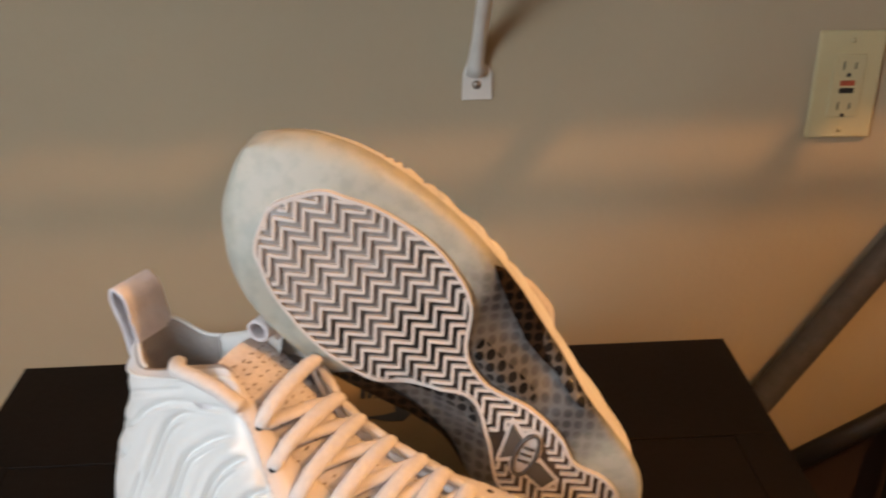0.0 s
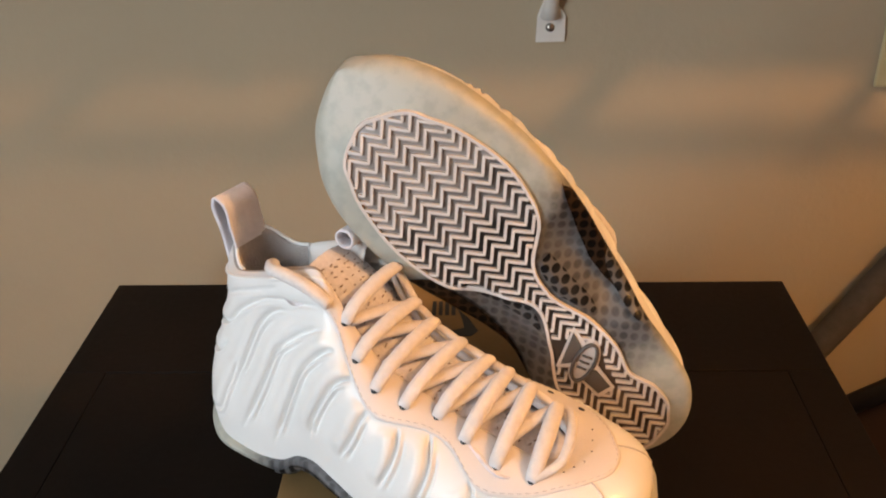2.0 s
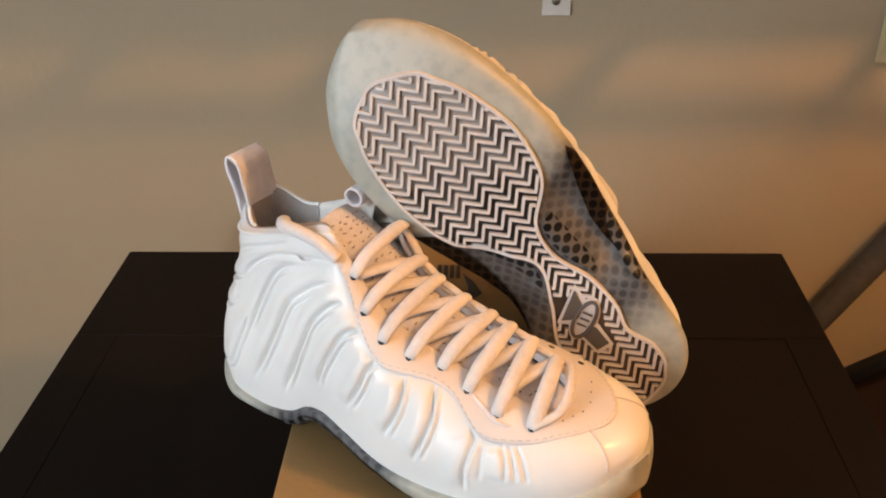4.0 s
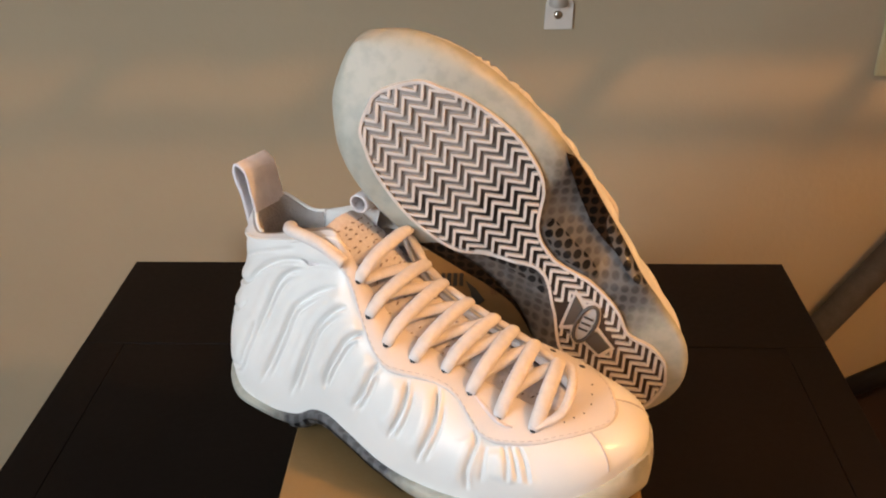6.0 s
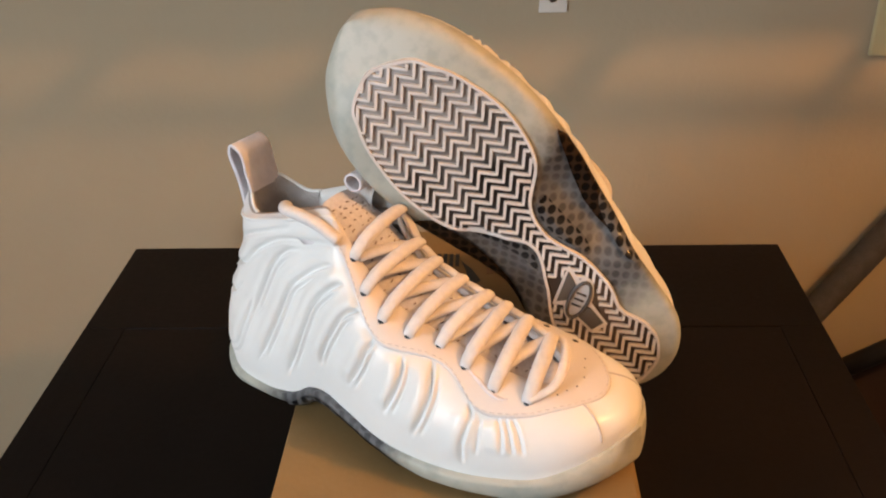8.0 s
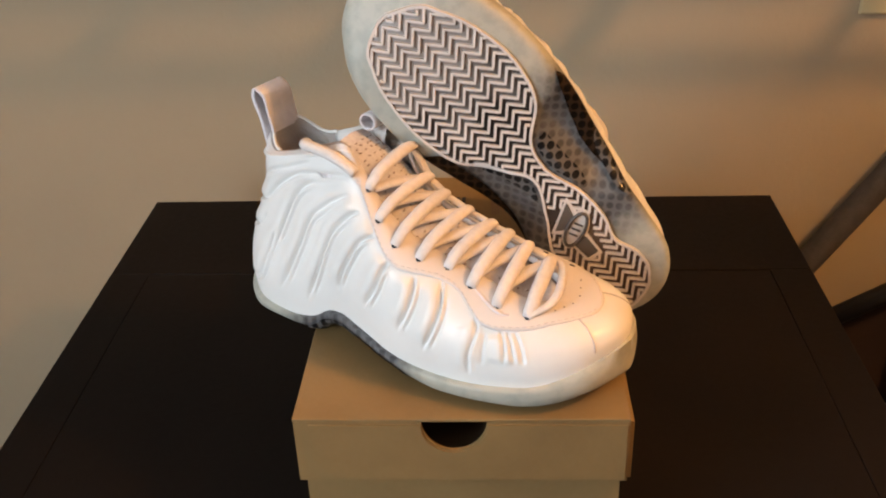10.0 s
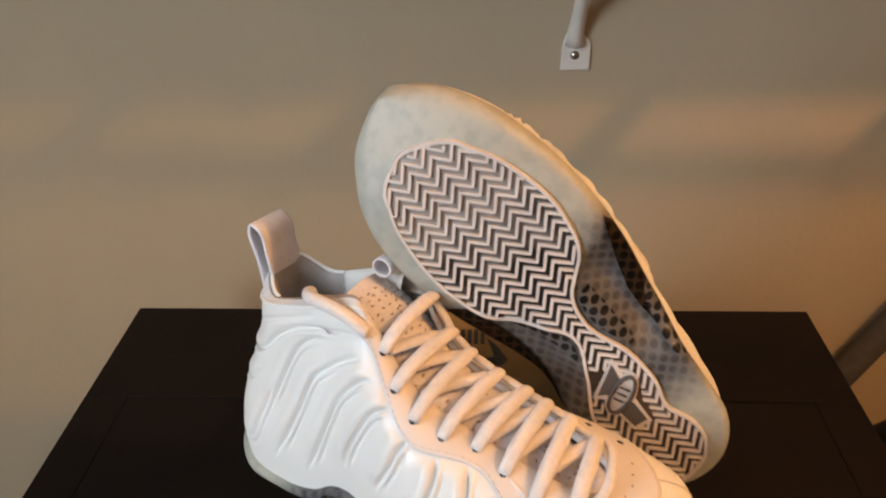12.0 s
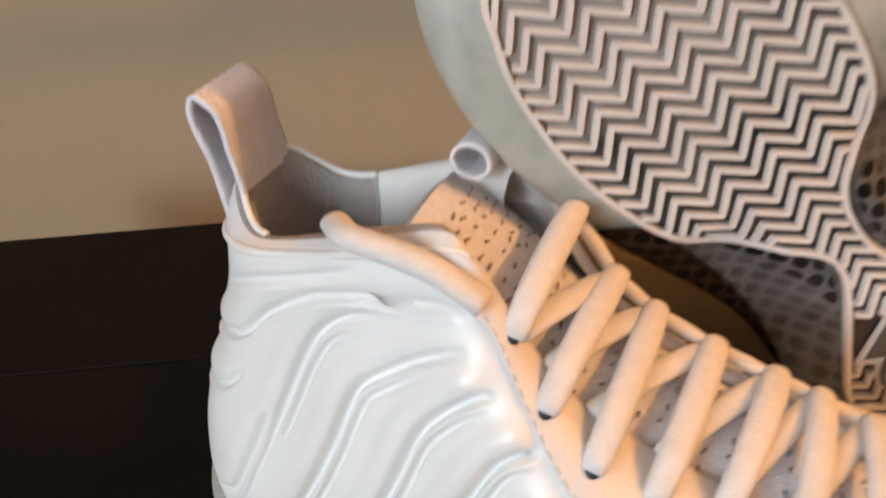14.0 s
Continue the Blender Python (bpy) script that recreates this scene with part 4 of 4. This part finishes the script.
    bend = spline(np.linspace(0, 1, 5), np.array([eye[1, 7] + up * 0.001, eye[1, 7] * 0.6 + far[7] * 0.4 + np.array([0.013, 0.006, 0.002]), eye[1, 7] * 0.3 + far[7] * 0.7 + np.array([0.014, 0.004, 0.003]), far[7] + np.array([0.008, 0, 0.0015]), far[7] + up * 0.001]), np.linspace(0, 1, 30))
    P("lace", tube(bend, 0.0028, 12, flat=0.7), LACE_WHITE, lb="off-white flat cotton lace")
    # loose end led over the collar into the shoe
    end = spline(np.linspace(0, 1, 5), np.array([(0.114, 0.0270, 0.1185), (0.102, 0.0290, 0.1265), (0.089, 0.0285, 0.1290), (0.077, 0.0265, 0.1290), (0.066, 0.0150, 0.124)]), np.linspace(0, 1, 30))
    P("lace_end", tube(end, 0.0042, 12, flat=0.8), LACE_WHITE, lb="loose lace end tucked over the collar")
    edge_l = spline(np.linspace(0, 1, 4), np.array([(0.084, 0.016, 0.121), (0.096, 0.020, 0.1275), (0.107, 0.0215, 0.1255), (0.1145, 0.0205, 0.114)]), np.linspace(0, 1, 30))
    P("lace_end", tube(edge_l, 0.0028, 12, flat=0.8), LACE_WHITE)

    # sole
    sole = P("outsole", sole_mesh(0.0024, 0.28475, 220), RUBBER_ICE, lb="frosted translucent rubber outsole")
    # shank plate showing through between heel and ball, and its clear windows
    def plate(x0, x1, lo, hi, off, n=44, w=16):
        x = np.linspace(x0, x1, n)
        a = np.linspace(0, 1, w)
        y = np.array([lo(v) for v in x])[:, None] * (1 - a) + np.array([hi(v) for v in x])[:, None] * a
        X = np.repeat(x[:, None], w, 1)
        return sheet(np.stack([X, y, sole_z(X, y) - off], -1))
    def inset(v, sg, f):
        o, i, b, mm = sole_form(np.array(v))
        return float((o + i) / 2 + sg * (o - i) / 2 * f)
    tr = lambda v: float(spline(TREAD_X, TREAD_OUT, np.array(v)))
    tl = lambda v: float(spline(TREAD_X, TREAD_IN, np.array(v)))
    P("shank_window", plate(0.099, 0.143, lambda v: tr(v) + 0.0045, lambda v: tr(v) + 0.0050 + 0.0125 * math.sin(math.pi * min(1, (v - 0.097) / 0.058)) ** 0.8, 0.0010), SHANK_WINDOW, sole, "black checked window in the shank")
    P("shank_window", plate(0.108, 0.147, lambda v: tl(v) - 0.0045 - 0.0095 * math.sin(math.pi * (v - 0.1075) / 0.041) ** 0.9, lambda v: tl(v) - 0.0040, 0.0010), SHANK_WINDOW, sole, "black checked window in the shank")
    def oval(v):
        return max(0.0, 1 - ((v - 0.098) / 0.0225) ** 2) ** 0.5
    P("shank_window", plate(0.0756, 0.1204, lambda v: inset(v, 1, 0.999 - 0.17 * oval(v)), lambda v: inset(v, 1, 0.9995), 0.0020, 40, 14), SHANK_WINDOW, sole, "black checked window in the arch")
    # side wings of the plate, blunt towards the toe and pointed towards the heel
    WING_X = [0.087, 0.092, 0.109, 0.124, 0.141, 0.153, 0.166, 0.172]
    WING_IN = [0.036, 0.0337, 0.032, 0.033, 0.038, 0.0427, 0.0475, 0.0505]
    wing = lambda v: float(np.interp(v, WING_X, WING_IN)) / SLIM
    rim_o = lambda v: max(wing(v) + 0.0002, inset(v, 1, 0.9995) - 0.004 * max(0.0, (v - 0.162) / 0.010) ** 2)
    P("side_wing", plate(0.0872, 0.1715, wing, rim_o, 0.0014, 60, 20), SHANK_WING, sole, "black checked side wing of the shank")
    def leaf(v):
        t = (0.178 - v) / 0.092
        return min(1.0, max(t, 0.0) / 0.10) ** 0.5 * max(0.0, 1 - t) ** 0.7
    P("side_wing", plate(0.0865, 0.1778, lambda v: inset(v, -1, 0.999), lambda v: inset(v, -1, 0.985 - 0.27 * leaf(v)), 0.0014, 60, 20), SHANK_WING, sole, "black checked side wing of the shank")
    # tread
    txs = np.linspace(0.0085, 0.2615, 150)
    G = np.stack([np.stack([txs, tl_ + (tr_ - tl_) * f, 0 * txs], -1) for f in np.linspace(0, 1, 24) for tl_, tr_ in [(spline(TREAD_X, TREAD_IN, txs), spline(TREAD_X, TREAD_OUT, txs))]], 1)
    G[..., 2] = sole_z(G[..., 0], G[..., 1]) - 0.0008
    tread = P("tread_floor", sheet(G), TREAD_FLOOR, sole, "smoky clear floor of the tread")
    spared = lambda x, y: ((((x - 0.0765) * 0.8 + (y + 0.0035) * 0.6) / 0.0150) ** 2 + (((y + 0.0035) * 0.8 - (x - 0.0765) * 0.6) / 0.0085) ** 2 < 1) | ((((x - 0.086) / 0.0115) ** 2 + ((y + 0.009) / 0.0095) ** 2) < 1) | ((((x - 0.066) / 0.0115) ** 2 + ((y + 0.0055) / 0.0075) ** 2) < 1)
    spare = lambda x, y: spared(x, y * SLIM)
    for run in tread_runs(spare):
        bm = bmesh.new()
        ridge(bm, run)
        P("tread_ridge", bm, TREAD_WHITE, sole, smooth=False)
    loop = np.concatenate([np.stack([txs, spline(TREAD_X, TREAD_OUT, txs)], -1), np.stack([txs, spline(TREAD_X, TREAD_IN, txs)], -1)[::-1]])
    loop = np.concatenate([loop, loop[:2]])
    bm = bmesh.new()
    ridge(bm, loop, 0.0009, 0.0012)
    P("tread_border", bm, TREAD_WHITE, sole, "white rubber border of the tread", False)
    # raised emblem in the heel tread: an arrow head, a stem and a ring on a pale pad
    z0 = float(sole_z(np.array(0.076), np.array(-0.006))) - 0.0012
    head = [(0.0976, 0.0017), (0.0861, -0.0162), (0.0835, -0.0122), (0.0812, -0.0080), (0.0856, -0.0008)]
    stem = [(0.0735, -0.0060), (0.0700, -0.0125), (0.0573, -0.0114), (0.0570, -0.0032), (0.0700, -0.0030)]
    def pad(nm, poly, deep, low, mat, grow=0.0):
        c = np.mean(poly, 0)
        poly = [tuple(c + (np.array(p) - c) * (1 + grow / np.linalg.norm(np.array(p) - c))) for p in poly]
        poly = [(x, y / SLIM) for x, y in poly]
        P(nm, slab(poly, deep, pose(0, 0, z0 - low - deep)), mat, sole, smooth=False)
    disc = [(0.0787 + 0.0125 * math.cos(t) * 0.48 - 0.0056 * math.sin(t) * 0.88, -0.0051 + 0.0125 * math.cos(t) * 0.88 + 0.0056 * math.sin(t) * 0.48) for t in a]
    pad("emblem_pad", head, 0.0012, 0.0004, TREAD_WHITE, 0.0036)
    pad("emblem_pad", stem, 0.0012, 0.0005, TREAD_WHITE, 0.0032)
    pad("emblem_pad", disc, 0.0012, 0.0006, TREAD_WHITE, 0.0024)
    pad("emblem_head", head, 0.0008, 0.0017, LOGO_GREY)
    pad("emblem_stem", stem, 0.0008, 0.0019, LOGO_GREY)
    el = np.array([(x, y / SLIM, z0 - 0.0029) for x, y in disc])
    P("emblem_ring", tube(np.concatenate([el, el[:2]]), 0.0012, 8, up=(0, 0, 1), caps=False), LOGO_GREY, sole)
    for t in (-0.004, 0.0, 0.004):
        P("emblem_bar", tube([(0.0787 + t * 0.48 - 0.0026, (-0.0051 + t * 0.88 + 0.0014) / SLIM, z0 - 0.0028), (0.0787 + t * 0.48 + 0.0026, (-0.0051 + t * 0.88 - 0.0014) / SLIM, z0 - 0.0028)], 0.0008, 6), LOGO_GREY, sole)
    return e


# the right shoe stands on the box, the left one leans on it, sole outwards
a1 = radians(-30.5)
ax, ay = Vector((math.cos(a1), math.sin(a1), 0)), Vector((-math.sin(a1), math.cos(a1), 0))
at1 = Vector((-0.096, 0.499, BZ + 0.0025)) + Vector((-0.0028, -0.0056, 0)) - ax * 0.0735 + ay * 0.0025
M1 = Matrix((ax, ay, (0, 0, 1))).transposed().to_4x4()
M1.translation = at1
shoe("sneaker", M1, -1, "white foam sneaker standing upright on the shoebox")
u2, v2 = Vector((-0.6187, 0.0572, 0.7836)), Vector((0.7688, -0.1616, 0.6188))
turn = radians(0.9)
u2, v2 = u2 * math.cos(turn) - v2 * math.sin(turn), v2 * math.cos(turn) + u2 * math.sin(turn)
u2.normalize()
n2 = u2.cross(v2).normalized()
v2 = n2.cross(u2)
roll = radians(8.0)
v2, n2 = v2 * math.cos(roll) + n2 * math.sin(roll), n2 * math.cos(roll) - v2 * math.sin(roll)
M2 = Matrix((u2, v2, n2)).transposed().to_4x4()
M2.translation = Vector((0.104, 0.481, 0.921)) - u2 * 0.029 - v2 * 0.010
shoe("sneaker", M2, 1, "white foam sneaker leaning on its mate with the sole outward")
